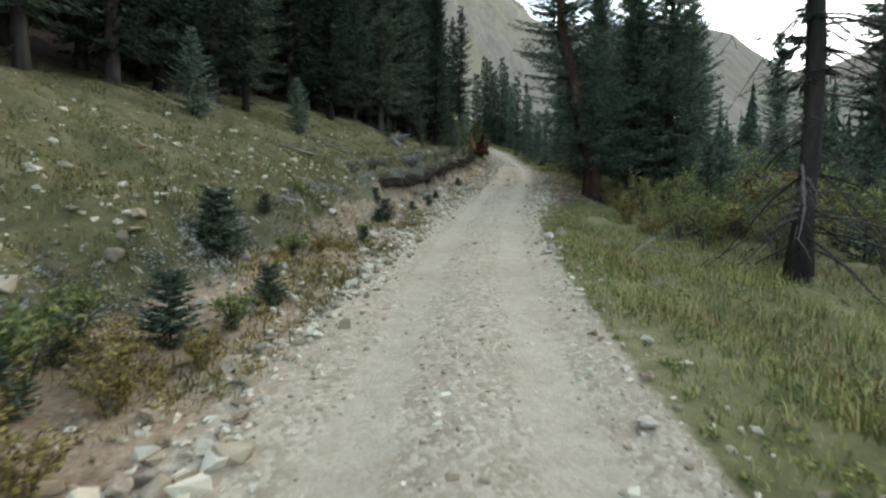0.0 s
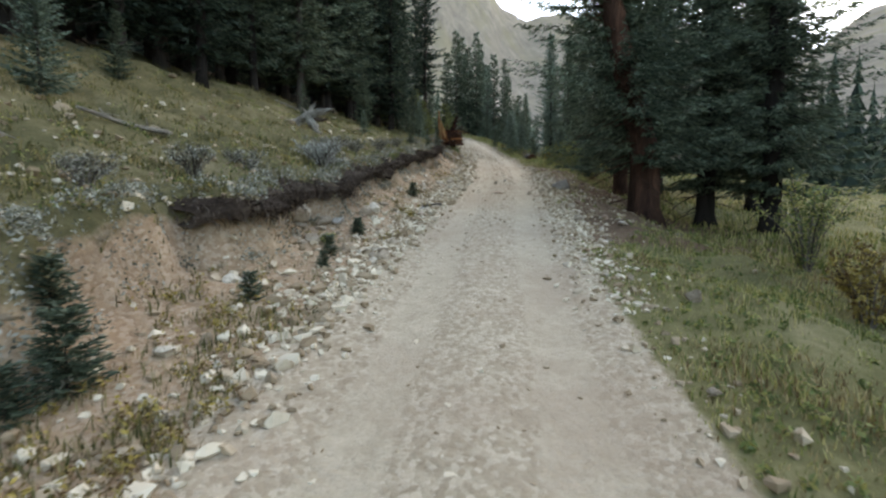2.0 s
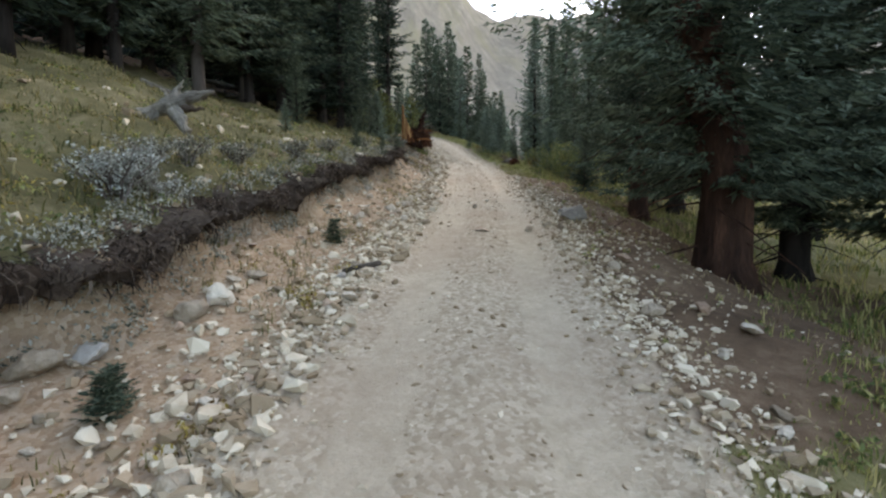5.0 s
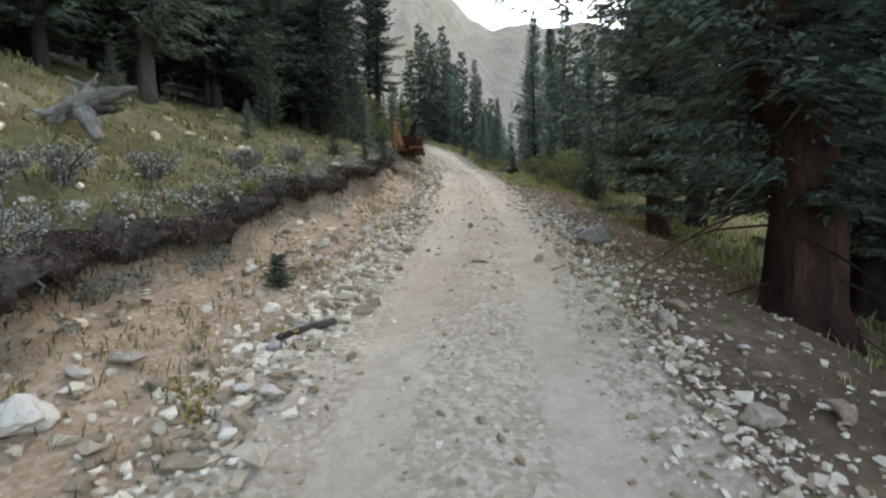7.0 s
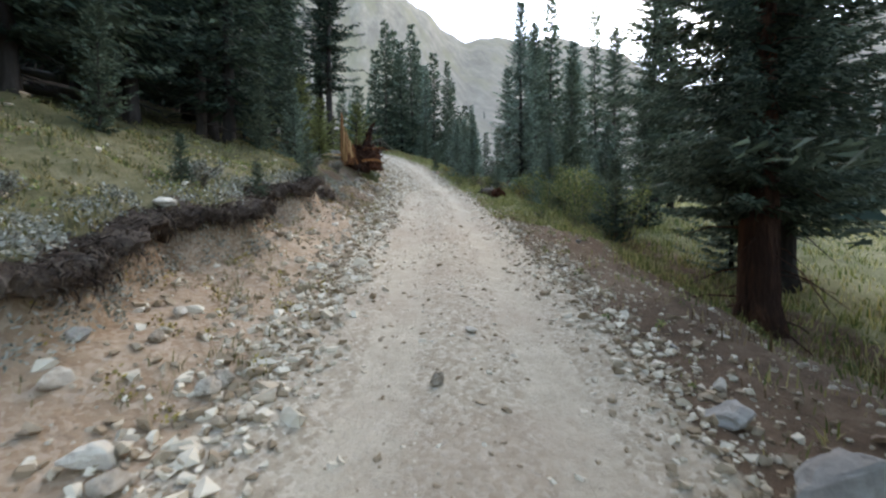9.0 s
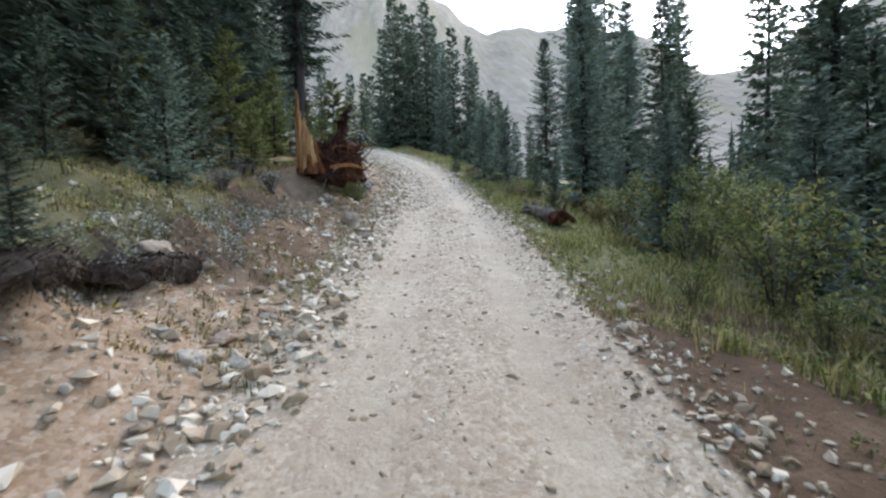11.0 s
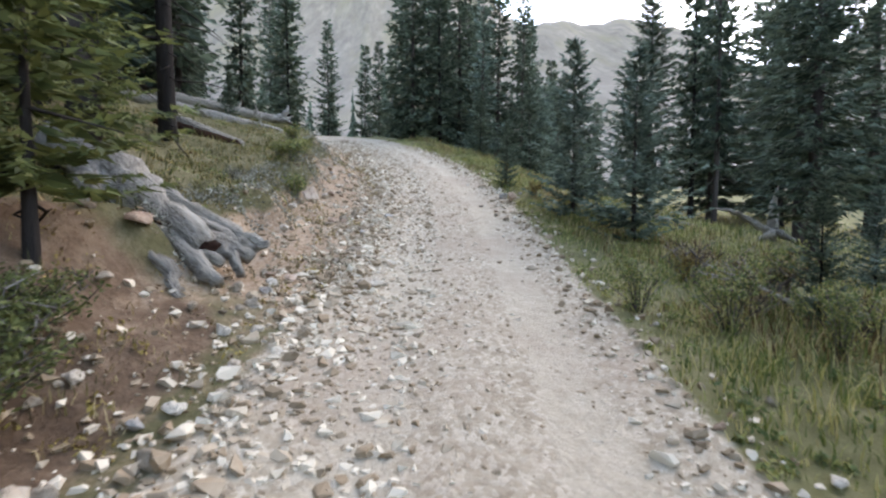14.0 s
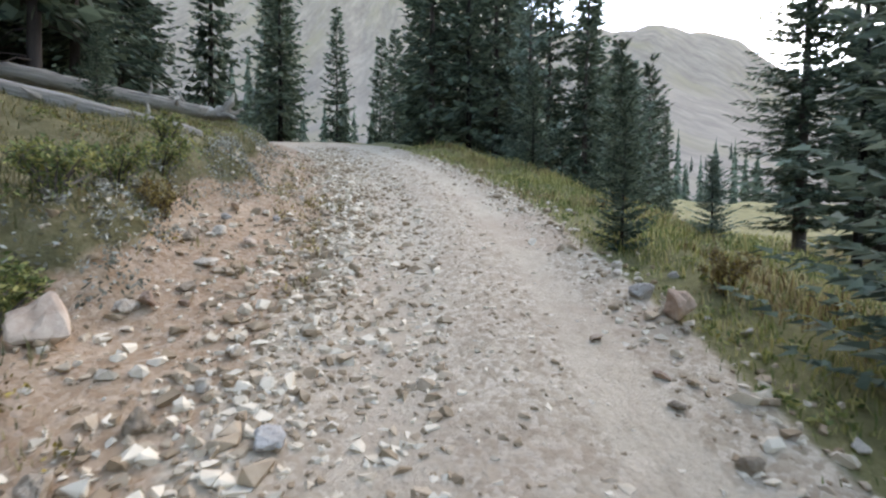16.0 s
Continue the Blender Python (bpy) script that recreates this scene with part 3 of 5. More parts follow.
# the thick old spruces beside the track, their boughs hanging over the shoulder
OLD = [
    conifer_kind("old_spruce", 61, 15, 3.3, 0.42, 1.7, 0.30, 13, 230, 0.16, M_NEEDLE, M_RED_BARK, 40, 0.42, 0.3, 0.14, 0.035, -0.25, (-1.75, 4.2, 9.5), True),
    conifer_kind("old_spruce", 62, 14, 2.9, 0.28, 1.8, 0.32, 12, 170, 0.18, M_NEEDLE, M_BARK, 40, 0.42, 0.3, 0.14, 0.055, fine=True),
    conifer_kind("old_spruce", 64, 14, 2.9, 0.28, 1.4, 0.31, 12, 170, 0.18, M_NEEDLE, M_BARK, 50, 0.44, 0.3, 0.14, 0.06, fine=True),
    conifer_kind("old_spruce", 63, 14, 2.8, 0.31, 1.9, 0.27, 14, 250, 0.16, M_NEEDLE, M_RED_BARK, 30, 0.36, 0.3, 0.14, 0.045, fine=True),
]
stand(OLD[0], 6.4, 21.45, 1.0, 0, "thick old spruce with peeling red bark beside the gravel track", group="old spruces by the track")
stand(OLD[2], 8.9, 22.9, 1.0, 140, "dark old spruce with low hanging boughs", group="old spruces by the track")
stand(OLD[2], 9.7, 21.4, 0.95, 250, "dark old spruce with low hanging boughs", group="old spruces by the track")
stand(OLD[3], 8.8, 28.6, 1.0, 75, "broad blue-green spruce with reddish trunk below the track", group="old spruces by the track")

stand(OLD[2], 11.4, 30.8, 1.0, 80, "dark old spruce with low hanging boughs", group="old spruces by the track")
stand(OLD[1], 13.6, 27.6, 0.9, 320, "dark old spruce with low hanging boughs", group="old spruces by the track")

# spruces of the meadow and of the bend ahead: x, y, kind, scale, wide
MEADOW = [(14.85, 60.7, 0, 0.76, 1.25), (18.8, 62.8, 1, 1.05, 1.4), (20.6, 61.0, 2, 1.1, 1.3), (22.3, 64.5, 1, 1.0, 1.4), (24.0, 60.4, 0, 1.1, 1.3), (9.9, 43.0, 2, 0.74, 0.95), (12.2, 42.8, 1, 0.55, 1.1), (13.4, 50.6, 0, 0.8, 1.0), (12.2, 18.2, 2, 0.6, 0.9),
          (17.3, 61.9, 3, 1.15, 0.8), (16.5, 58.9, 3, 1.1, 0.7), (15.7, 53.8, 3, 1.15, 0.9), (17.4, 50.9, 3, 1.05, 0.65),
          (19.6, 47.6, 1, 1.0, 1.0), (16.5, 42.0, 0, 0.95, 1.0), (19.0, 38.5, 0, 1.0, 0.9),
          (13.5, 38.6, 0, 0.8, 1.0), (22.5, 43.5, 2, 1.0, 1.0), (21.5, 29.0, 1, 1.0, 1.0),
          (14.5, 16.5, 0, 0.9, 1.0), (17.0, 12.0, 1, 0.95, 1.0), (20.0, 18.0, 2, 1.0, 1.0), (24.0, 12.5, 1, 1.0, 1.0), (13.0, 13.2, 1, 0.7, 0.9)]
for x, y, k, s, w in MEADOW:
    stand((BIG[0], MID[1], BIG[2], MID[3])[k], x, y, s, rng.uniform(0, 360), "tall dark green spruce at the edge of the meadow", group="meadow spruces", wide=w)
BEND = [(5.3, 66.4, 1, 1.0), (6.6, 65.6, 0, 0.95), (7.7, 67.2, 1, 1.1), (8.7, 65.2, 2, 0.9), (9.8, 67.4, 0, 1.05), (10.7, 65.4, 1, 0.85), (11.6, 68.2, 0, 0.9),
        (12.4, 66.4, 2, 0.6), (13.2, 69.5, 0, 0.75), (14.4, 71.2, 1, 0.65), (6.2, 69.8, 0, 1.2), (8.6, 70.6, 1, 1.15), (4.6, 72.0, 0, 1.1), (19.0, 78.0, 0, 0.7),
        (7.3, 75.5, 1, 1.2), (9.8, 78.5, 0, 1.3), (11.5, 84.0, 1, 1.25), (0.9, 86.0, 0, 1.15), (-2.0, 84.0, 1, 1.15), (-4.8, 80.5, 0, 1.2), (-6.5, 83.0, 1, 1.2),
        (2.6, 80.0, 1, 0.95), (3.2, 88.0, 0, 1.2), (-4.2, 69.5, 1, 1.1), (-6.4, 67.0, 0, 1.1), (-8.0, 71.0, 1, 1.15), (-3.0, 74.6, 0, 1.1), (-5.3, 62.5, 1, 1.1),
        (-7.8, 60.0, 0, 1.05), (-3.6, 60.8, 1, 0.95), (-9.5, 64.5, 1, 1.15), (14.0, 76.0, 1, 0.75), (16.5, 74.0, 0, 0.6), (17.0, 83.0, 1, 0.9)]
for x, y, k, s in BEND:
    stand(MID[k], x, y, s, rng.uniform(0, 360), "slender dark spruce standing at the bend of the track", group="spruces at the bend", wide=rng.uniform(0.85, 1.05))
# smaller spruces near the track: x, y, kind, height, wide
SMALL = [(8.6, 50.8, 0, 3.4, 0.95), (9.25, 49.5, 0, 3.3, 1.0), (7.8, 53.7, 1, 1.7, 0.9), (9.5, 58.6, 1, 3.4, 1.0), (10.4, 60.6, 0, 3.8, 0.9), (8.0, 60.5, 1, 2.6, 0.9),
         (9.6, 55.2, 0, 1.2, 1.0), (11.5, 62.0, 1, 4.5, 0.8), (12.4, 43.2, 1, 2.2, 0.9), (10.2, 41.5, 0, 1.5, 0.9), (9.3, 45.6, 1, 1.6, 0.8),
         (8.9, 37.2, 0, 2.6, 0.9), (10.2, 38.6, 1, 3.4, 0.9), (9.9, 35.4, 0, 3.2, 0.9), (11.8, 36.4, 1, 4.2, 0.9), (9.0, 33.2, 1, 2.2, 1.0), (11.2, 32.0, 0, 3.6, 1.0),
         (8.2, 40.8, 1, 1.3, 1.0), (12.8, 48.6, 0, 1.6, 1.0), (6.9, 12.9, 1, 2.6, 1.0), (8.1, 14.4, 0, 3.0, 1.0), (8.9, 10.3, 1, 2.6, 1.0), (10.4, 17.0, 1, 3.6, 1.0),
         (2.75, 44.9, 2, 3.1, 1.05), (1.2, 43.8, 2, 2.8, 1.0), (0.7, 41.4, 2, 3.2, 0.9), (-0.4, 38.6, 1, 3.8, 0.9), (0.5, 39.6, 1, 3.0, 1.0), (-1.2, 40.6, 2, 3.6, 1.0), (1.4, 40.4, 2, 1.6, 1.1), (0.2, 35.8, 1, 1.9, 0.9),
         (0.9, 37.4, 0, 2.4, 0.9), (1.2, 30.2, 1, 0.8, 1.2), (0.5, 28.9, 1, 0.7, 1.2), (1.7, 33.0, 1, 0.9, 1.2), (-1.6, 31.4, 1, 2.4, 0.9), (-2.9, 25.6, 1, 1.1, 0.9), (-1.2, 27.6, 0, 0.9, 0.9),
         (-5.2, 17.5, 0, 2.0, 1.0), (-6.0, 21.0, 1, 1.6, 1.0), (-6.6, 13.0, 0, 2.4, 1.0), (-0.4, 49.4, 2, 2.4, 1.0), (1.6, 47.6, 2, 2.2, 0.9), (-0.2, 56.8, 1, 1.6, 0.9)]
for x, y, k, h, w in SMALL:
    stand(YOUNG[k], x, y, h / 3.0, rng.uniform(0, 360), ("young blue-green spruce in the grass", "young dark spruce beside the track", "olive-green young fir with drooping boughs")[k],
          "young spruce", "young conifers", wide=w)
# seedlings on the stony bank: x, y, height
for x, y, h in [(-2.75, 6.0, 0.85), (-2.25, 4.0, 0.62), (-2.65, 3.4, 0.36), (-1.85, 5.2, 0.45), (-1.6, 12.1, 0.36), (-1.46, 12.4, 0.55), (-1.75, 12.7, 0.4), (-2.4, 2.5, 0.45), (-2.9, 2.9, 0.5), (-0.27, 17.55, 0.3),
                (-0.29, 17.7, 0.26), (-0.47, 16.0, 0.3), (0.62, 21.7, 0.36), (-0.46, 15.5, 0.22), (-1.5, 9.4, 0.3), (-2.9, 8.0, 0.3), (0.2, 24.9, 0.3), (-0.9, 14.1, 0.3)]:
    stand(SEEDLING, x, y, h / 0.9, rng.uniform(0, 360), "small blue-green spruce seedling on the stony bank", "seedling", "spruce seedlings", wide=1.45)

# the bare, half-dead spruce beside the grass
def dead_spruce():
    r = np.random.RandomState(77)
    root = new("dead_spruce")
    b = Build()
    pts = [(0.05 * math.sin(i), 0.04 * math.cos(i * 1.3), i * 1.3 - 0.2) for i in range(8)]
    b.tube(pts, [0.22, 0.155, 0.14, 0.125, 0.11, 0.09, 0.065, 0.035], 14, r, 0.2)
    part("trunk", b.mesh("trunk", M_BARK, True), root)
    for k in range(80):
        br = Build()
        z = r.uniform(0.5, 8.0)
        a = r.uniform(0, 6.28)
        l = r.uniform(0.7, 1.9)
        o = np.array([math.cos(a), math.sin(a), r.uniform(-0.75, 0.1) if z < 4.5 else r.uniform(-0.3, 0.15)])
        line = [np.array([0, 0, z]) + o * l * s + np.array([0.06 * math.sin(5 * s + k), 0.06 * math.cos(4 * s), -0.35 * l * s * s]) for s in (0, 0.35, 0.7, 1.0)]
        q = r.uniform(0.55, 1.1)
        br.tube(line, [0.028 * q, 0.02 * q, 0.012 * q, 0.005], 4, cap=False)
        for j in range(13):
            s = r.uniform(0.15, 1.0)
            p = np.array([0, 0, z]) + o * l * s + np.array([0, 0, -0.35 * l * s * s])
            e = p + np.array([r.uniform(-0.4, 0.4), r.uniform(-0.4, 0.4), r.uniform(-0.45, 0.05)]) * 0.8
            br.tube([p, (p + e) / 2 + np.array([0, 0, 0.04]), e], [0.007, 0.005, 0.0025], 3, cap=False)
        part("branch", br.mesh("branch", M_BARK if k % 3 else M_SNAG), root)
    v, f = twig_cloud(r, 9.5, 1.3, 3.4, 0.6, 6, 16, 0.24, 0.4, 0.6)
    part("crown", mesh_from("crown", v, f, M_NEEDLE_DARK), root, "thin remaining needles")
    root.matrix_basis = pose(5.75, 7.8, gz(5.75, 7.8), 0, 2, 40)
    return tagged(root, "half-dead spruce with bare grey branches standing in the grass", "tree")


dead_spruce()


# ---- forest that closes the slopes behind ----
def far_forest(name, label, spots, seed, mats):
    """Many small conifers in one mesh: stems and ragged tiers of boughs."""
    r = np.random.RandomState(seed)
    tiers_v, tiers_f, n = [], [], 0
    for x, y, h in spots:
        z0 = gz(x, y)
        wide = h * r.uniform(0.12, 0.18)
        low = r.uniform(0.05, 0.2) * h
        levels = 11
        for k in range(levels):
            f = k / (levels - 1)
            zc = z0 + low + (h - low) * f
            rad = wide * (1 - f) ** 0.85 + 0.06
            m = 6
            a0 = r.uniform(0, 6.28)
            tip = (x, y, zc + (h - low) / levels * 1.3)
            ring = []
            for j in range(m):
                a = a0 + 6.2832 * j / m + r.uniform(-0.25, 0.25)
                q = rad * r.uniform(0.55, 1.2)
                ring.append((x + math.cos(a) * q, y + math.sin(a) * q, zc - 0.32 * q + r.uniform(-0.1, 0.1)))
            for j in range(m):
                c = ring[j]
                s = 0.34 + 0.1 * r.uniform()
                ax, ay = -(c[1] - y) * s, (c[0] - x) * s
                tiers_v += [tip, (c[0] * 0.55 + x * 0.45 + ax, c[1] * 0.55 + y * 0.45 + ay, c[2] + 0.1), c, (c[0] * 0.55 + x * 0.45 - ax, c[1] * 0.55 + y * 0.45 - ay, c[2] + 0.1)]
                tiers_f += [(n, n + 1, n + 2, n + 3)]
                n += 4
    return tagged(new(name, mesh_from(name, np.array(tiers_v), tiers_f, mats)), label, "trees", kind="stuff")


def forest_spots(seed, count, test, size):
    r = np.random.RandomState(seed)
    out = []
    while len(out) < count:
        x, y, u = test(r)
        if u:
            out.append((x, y, r.uniform(*size)))
    return out


def left_wood(r):
    y = r.uniform(-12, 100)
    d = -r.uniform(0, 1) ** 1.3 * 60 - np.interp(y, [-12, 10, 25, 36, 55, 76, 100], [20, 27, 25, 24, 24, 22, 12])
    x = float(road_x(y)) + d
    return x, y, True


def right_wood(r):
    a, q = radians(r.uniform(34, 125)), r.uniform(20, 190)
    x, y = 4 + math.sin(a) * q, 20 + math.cos(a) * q
    return x, y, (x - float(road_x(y))) > 27


def far_wood(r):
    y = r.uniform(88, 200)
    x = r.uniform(-110, 75)
    return x, y, abs(lateral(x, y)) > 4 and (x < 22 or r.uniform() < 0.35)


far_forest("hillside_forest", "dense dark spruce forest covering the hillside", forest_spots(5, 420, left_wood, (8, 15)), 5, M_NEEDLE_DARK)
far_forest("valley_forest", "dark spruce forest on the far side of the meadow", forest_spots(6, 420, right_wood, (8, 14)), 6, M_NEEDLE_DARK)
far_forest("upper_forest", "dark spruce forest closing the valley ahead", forest_spots(7, 330, far_wood, (7, 13)), 7, M_NEEDLE)
# single stunted trees on the bare mountain
far_forest("timberline_trees", "few stunted conifers scattered on the bare mountain", [(4 + math.sin(radians(a)) * q, 22 + math.cos(radians(a)) * q, h) for a, q, h in
           [(18.6, 620, 13), (19.1, 640, 11), (20.1, 600, 15), (20.7, 600, 12), (23.5, 560, 14), (21.5, 420, 9), (24.6, 300, 8), (26, 330, 8), (14.5, 700, 12), (28.5, 420, 12), (11.5, 640, 13), (16.8, 520, 10)]], 8, M_NEEDLE_DARK)

# ---- stones ----
def hull_mesh(name, seed, points, flat, mat, rounded=False):
    """An angular broken stone about one metre across."""
    r = np.random.RandomState(seed)
    bm = bmesh.new()
    for _ in range(points):
        v = r.normal(size=3)
        v /= np.linalg.norm(v)
        v *= r.uniform(0.42, 0.55)
        bm.verts.new((v[0] * r.uniform(0.85, 1.1), v[1] * 0.8, v[2] * flat))
    res = bmesh.ops.convex_hull(bm, input=bm.verts)
    loose = [g for g in res["geom_interior"] if isinstance(g, bmesh.types.BMVert)]
    bmesh.ops.delete(bm, geom=loose, context="VERTS")
    bmesh.ops.dissolve_limit(bm, angle_limit=0.25, verts=bm.verts, edges=bm.edges)
    if rounded:
        # worn edges and a knobbly, chipped surface
        bmesh.ops.bevel(bm, geom=list(bm.edges), offset=0.035, segments=1, affect="EDGES", profile=0.6)
        bmesh.ops.triangulate(bm, faces=bm.faces)
        bmesh.ops.subdivide_edges(bm, edges=[e for e in bm.edges if e.calc_length() > 0.14], cuts=2, use_grid_fill=True)
        bmesh.ops.triangulate(bm, faces=bm.faces)
        shift = Vector((seed * 1.7, seed * 0.9, 0))
        for v in bm.verts:
            v.co += v.co.normalized() * (0.08 * noise.noise(v.co * 3.5 + shift) + 0.05 * noise.noise(v.co * 9 + shift))
    bmesh.ops.triangulate(bm, faces=bm.faces)
    me = bpy.data.meshes.new(name)
    bm.to_mesh(me)
    bm.free()
    if mat:
        me.materials.append(mat)
    if rounded:
        me.polygons.foreach_set("use_smooth", [True] * len(me.polygons))
        me.set_sharp_from_angle(angle=radians(14))
    return me


ROCK_ME = {m.name: [hull_mesh("rock", 100 + 17 * j + i, 16, f, m, True) for i, f in enumerate((0.62, 0.75, 0.5, 0.85, 0.7, 0.42))] for j, m in enumerate((M_ROCK, M_GREY_ROCK, M_RUST_ROCK))}
PEBBLE = [hull_mesh("pebble", 300 + i, 11, 0.56 + 0.08 * (i % 5), None) for i in range(14)]
PEB_V = [np.array([v.co[:] for v in me.vertices]) for me in PEBBLE]
PEB_F = [np.array([p.vertices[:] for p in me.polygons]) for me in PEBBLE]
for me in PEBBLE:
    bpy.data.meshes.remove(me)

rr = np.random.RandomState(5)


def rock(x, y, size, mat=M_ROCK, label="pale angular rock lying on the stony bank", sink=0.22, shape=None, name="rock", group=""):
    me = ROCK_ME[mat.name][rr.randint(6) if shape is None else shape]
    ob = new(name, me)
    ob.matrix_basis = pose(x, y, gz(x, y) + size * (0.30 - sink * 0.6), rr.uniform(-14, 14), rr.uniform(-14, 14), rr.uniform(0, 360))
    ob.scale = (size, size * rr.uniform(0.8, 1.0), size * rr.uniform(0.8, 1.0))
    return tagged(ob, label, "rock", group)


# rocks that stand out: x, y, size
GREY, RUST = M_GREY_ROCK, M_RUST_ROCK
rock(-1.33, 17.62, 0.80, M_ROCK, "large pale angular boulder half sunk in the cut bank", 0.0, 3, "boulder")
rock(-0.85, 16.75, 0.30)
rock(-0.72, 17.05, 0.24)
rock(-0.95, 16.55, 0.2)
rock(-0.92, 17.95, 0.40, M_ROCK, "flat yellowish rock lying against a boulder", 0.2, 2)
rock(-0.7, 18.2, 0.34, GREY, "grey rock on the bank", 0.1)
rock(5.1, 23.95, 0.58, GREY, "rounded grey boulder on the gravel shoulder", 0.1, 4, "boulder")
rock(5.1, 24.75, 0.42, GREY, "flat grey slab on the gravel shoulder", 0.3, 5)
rock(-1.46, 10.05, 0.42, RUST, "orange-brown boulder beside the track", 0.15, 0, "boulder")
rock(-1.56, 9.8, 0.28, M_ROCK, "upright white stone beside the track", 0.0, 3)
rock(-1.2, 10.65, 0.3)
rock(2.25, 10.35, 0.36, M_ROCK, "long white stone at the grass edge", 0.2, 2)
rock(2.58, 10.8, 0.30, M_ROCK, "white stone in the grass", 0.2)
rock(2.25, 10.8, 0.22)
rock(3.3, 10.1, 0.42, RUST, "reddish earth-covered rock in the grass", 0.4)
rock(1.95, 8.85, 0.24, M_ROCK, "upright white stone at the grass edge", 0.0, 3)
rock(1.92, 8.0, 0.22)
rock(2.7, 10.9, 0.2)
rock(3.58, 14.2, 0.24, M_ROCK, "white stone in the grass", 0.1)
rock(2.88, 6.45, 0.2)
rock(1.3, 2.95, 0.2)
rock(1.9, 8.7, 0.2)
for x, y, s in [(-2.34, 8.2, 0.34), (-2.45, 8.57, 0.3), (-2.78, 10.45, 0.3), (-2.33, 9.0, 0.2), (-1.49, 9.5, 0.3), (-2.25, 9.4, 0.26), (-3.3, 4.9, 0.3), (-2.51, 6.3, 0.24), (-1.5, 15.1, 0.34), (-1.24, 14.6, 0.28),
                (-1.2, 17.6, 0.3), (-0.9, 17.7, 0.24), (-0.27, 18.85, 0.36), (-0.31, 16.45, 0.3), (0.1, 16.55, 0.24), (0.22, 16.33, 0.32), (0.0, 16.4, 0.26), (0.26, 16.06, 0.34), (0.34, 16.95, 0.3), (0.1, 16.2, 0.22),
                (4.68, 18.6, 0.3), (3.95, 17.4, 0.2), (5.6, 18.2, 0.22), (-0.14, 19.15, 0.46), (1.0, 19.65, 0.28), (0.8, 19.4, 0.24), (4.0, 19.05, 0.3), (4.5, 19.05, 0.28), (0.0, 19.9, 0.3), (4.6, 20.9, 0.32), (4.3, 20.6, 0.26),
                (0.62, 28.05, 0.36), (1.8, 25.6, 0.26), (1.6, 24.55, 0.28), (2.05, 23.65, 0.28), (0.84, 23.1, 0.24), (4.45, 23.1, 0.28), (4.3, 23.3, 0.24), (3.88, 23.1, 0.26), (3.8, 26.45, 0.18), (1.7, 23.85, 0.3), (1.5, 24.2, 0.26),
                (1.77, 25.5, 0.3), (1.0, 25.2, 0.3), (1.42, 24.65, 0.34), (3.32, 25.5, 0.2), (5.4, 25.2, 0.2), (1.75, 34.9, 0.5), (2.74, 35.1, 0.26), (2.97, 34.5, 0.3), (2.1, 35.5, 0.3), (2.76, 33.75, 0.28), (2.8, 33.5, 0.24), (3.0, 33.4, 0.3),
                (2.68, 33.3, 0.34), (2.27, 39.45, 0.34), (3.72, 39.2, 0.24), (3.79, 38.5, 0.32), (3.16, 38.05, 0.26), (6.85, 37.95, 0.16), (7.1, 39.3, 0.24), (3.9, 43.1, 0.34), (4.05, 41.9, 0.24), (3.9, 43.4, 0.2), (8.0, 42.4, 0.3),
                (2.95, 45.95, 0.46), (4.0, 45.85, 0.30), (3.47, 44.25, 0.22), (4.1, 44.15, 0.26), (4.42, 44.45, 0.24), (2.6, 45.75, 0.26), (4.47, 44.95, 0.2), (3.0, 45.3, 0.3), (3.98, 45.2, 0.28), (3.75, 47.0, 0.3),
                (4.45, 47.7, 0.26), (3.55, 48.7, 0.3), (3.3, 50.2, 0.34), (4.1, 46.9, 0.34), (3.85, 46.9, 0.28), (3.8, 52.4, 0.36), (4.25, 50.1, 0.36), (4.34, 50.55, 0.36), (3.36, 53.0, 0.36), (3.64, 51.6, 0.3), (4.05, 50.0, 0.34), (4.5, 50.9, 0.2), (3.4, 51.2, 0.3),
                (6.9, 51.7, 0.2), (7.1, 50.9, 0.18), (7.2, 50.4, 0.22), (7.15, 51.2, 0.18)]:
    rock(x, y, s * (0.92 if y < 43 else 0.68), RUST if rr.uniform() < 0.13 else M_ROCK, group="rocks along the bank")
rock(3.45, 51.15, 0.5, RUST, "large brown boulder on the stony bank", 0.1, 1, "boulder")
rock(7.6, 51.95, 0.42, RUST, "red and white broken rock at the grass edge", 0.1, 3, "boulder")
rock(7.5, 52.4, 0.26, GREY, "grey rock at the grass edge", 0.2)
rock(3.45, 39.85, 0.46, M_ROCK, "upright white boulder in the dark soil", 0.0, 3, "boulder")
for x, y, size in [(3.27, 40.95, 0.26), (3.03, 41.15, 0.24), (3.86, 43.2, 0.32), (2.75, 41.0, 0.22), (3.5, 41.3, 0.18), (3.45, 42.1, 0.2)]:
    rock(x, y, size, M_ROCK, "pale stone in the dark soil below the stump", 0.1, None, "rock", "rocks below the stump")
rock(5.0, 46.9, 0.42, M_ROCK, "flat pale slab set in the track", 0.48, 5)
rock(4.65, 48.3, 0.40, M_ROCK, "flat pale slab set in the track", 0.46, 5)
rock(5.0, 50.5, 0.22, GREY, "grey stone on the track", 0.25)
rock(3.0, 22.9, 0.30, RUST, "flat stone set in the track", 0.4, 5)


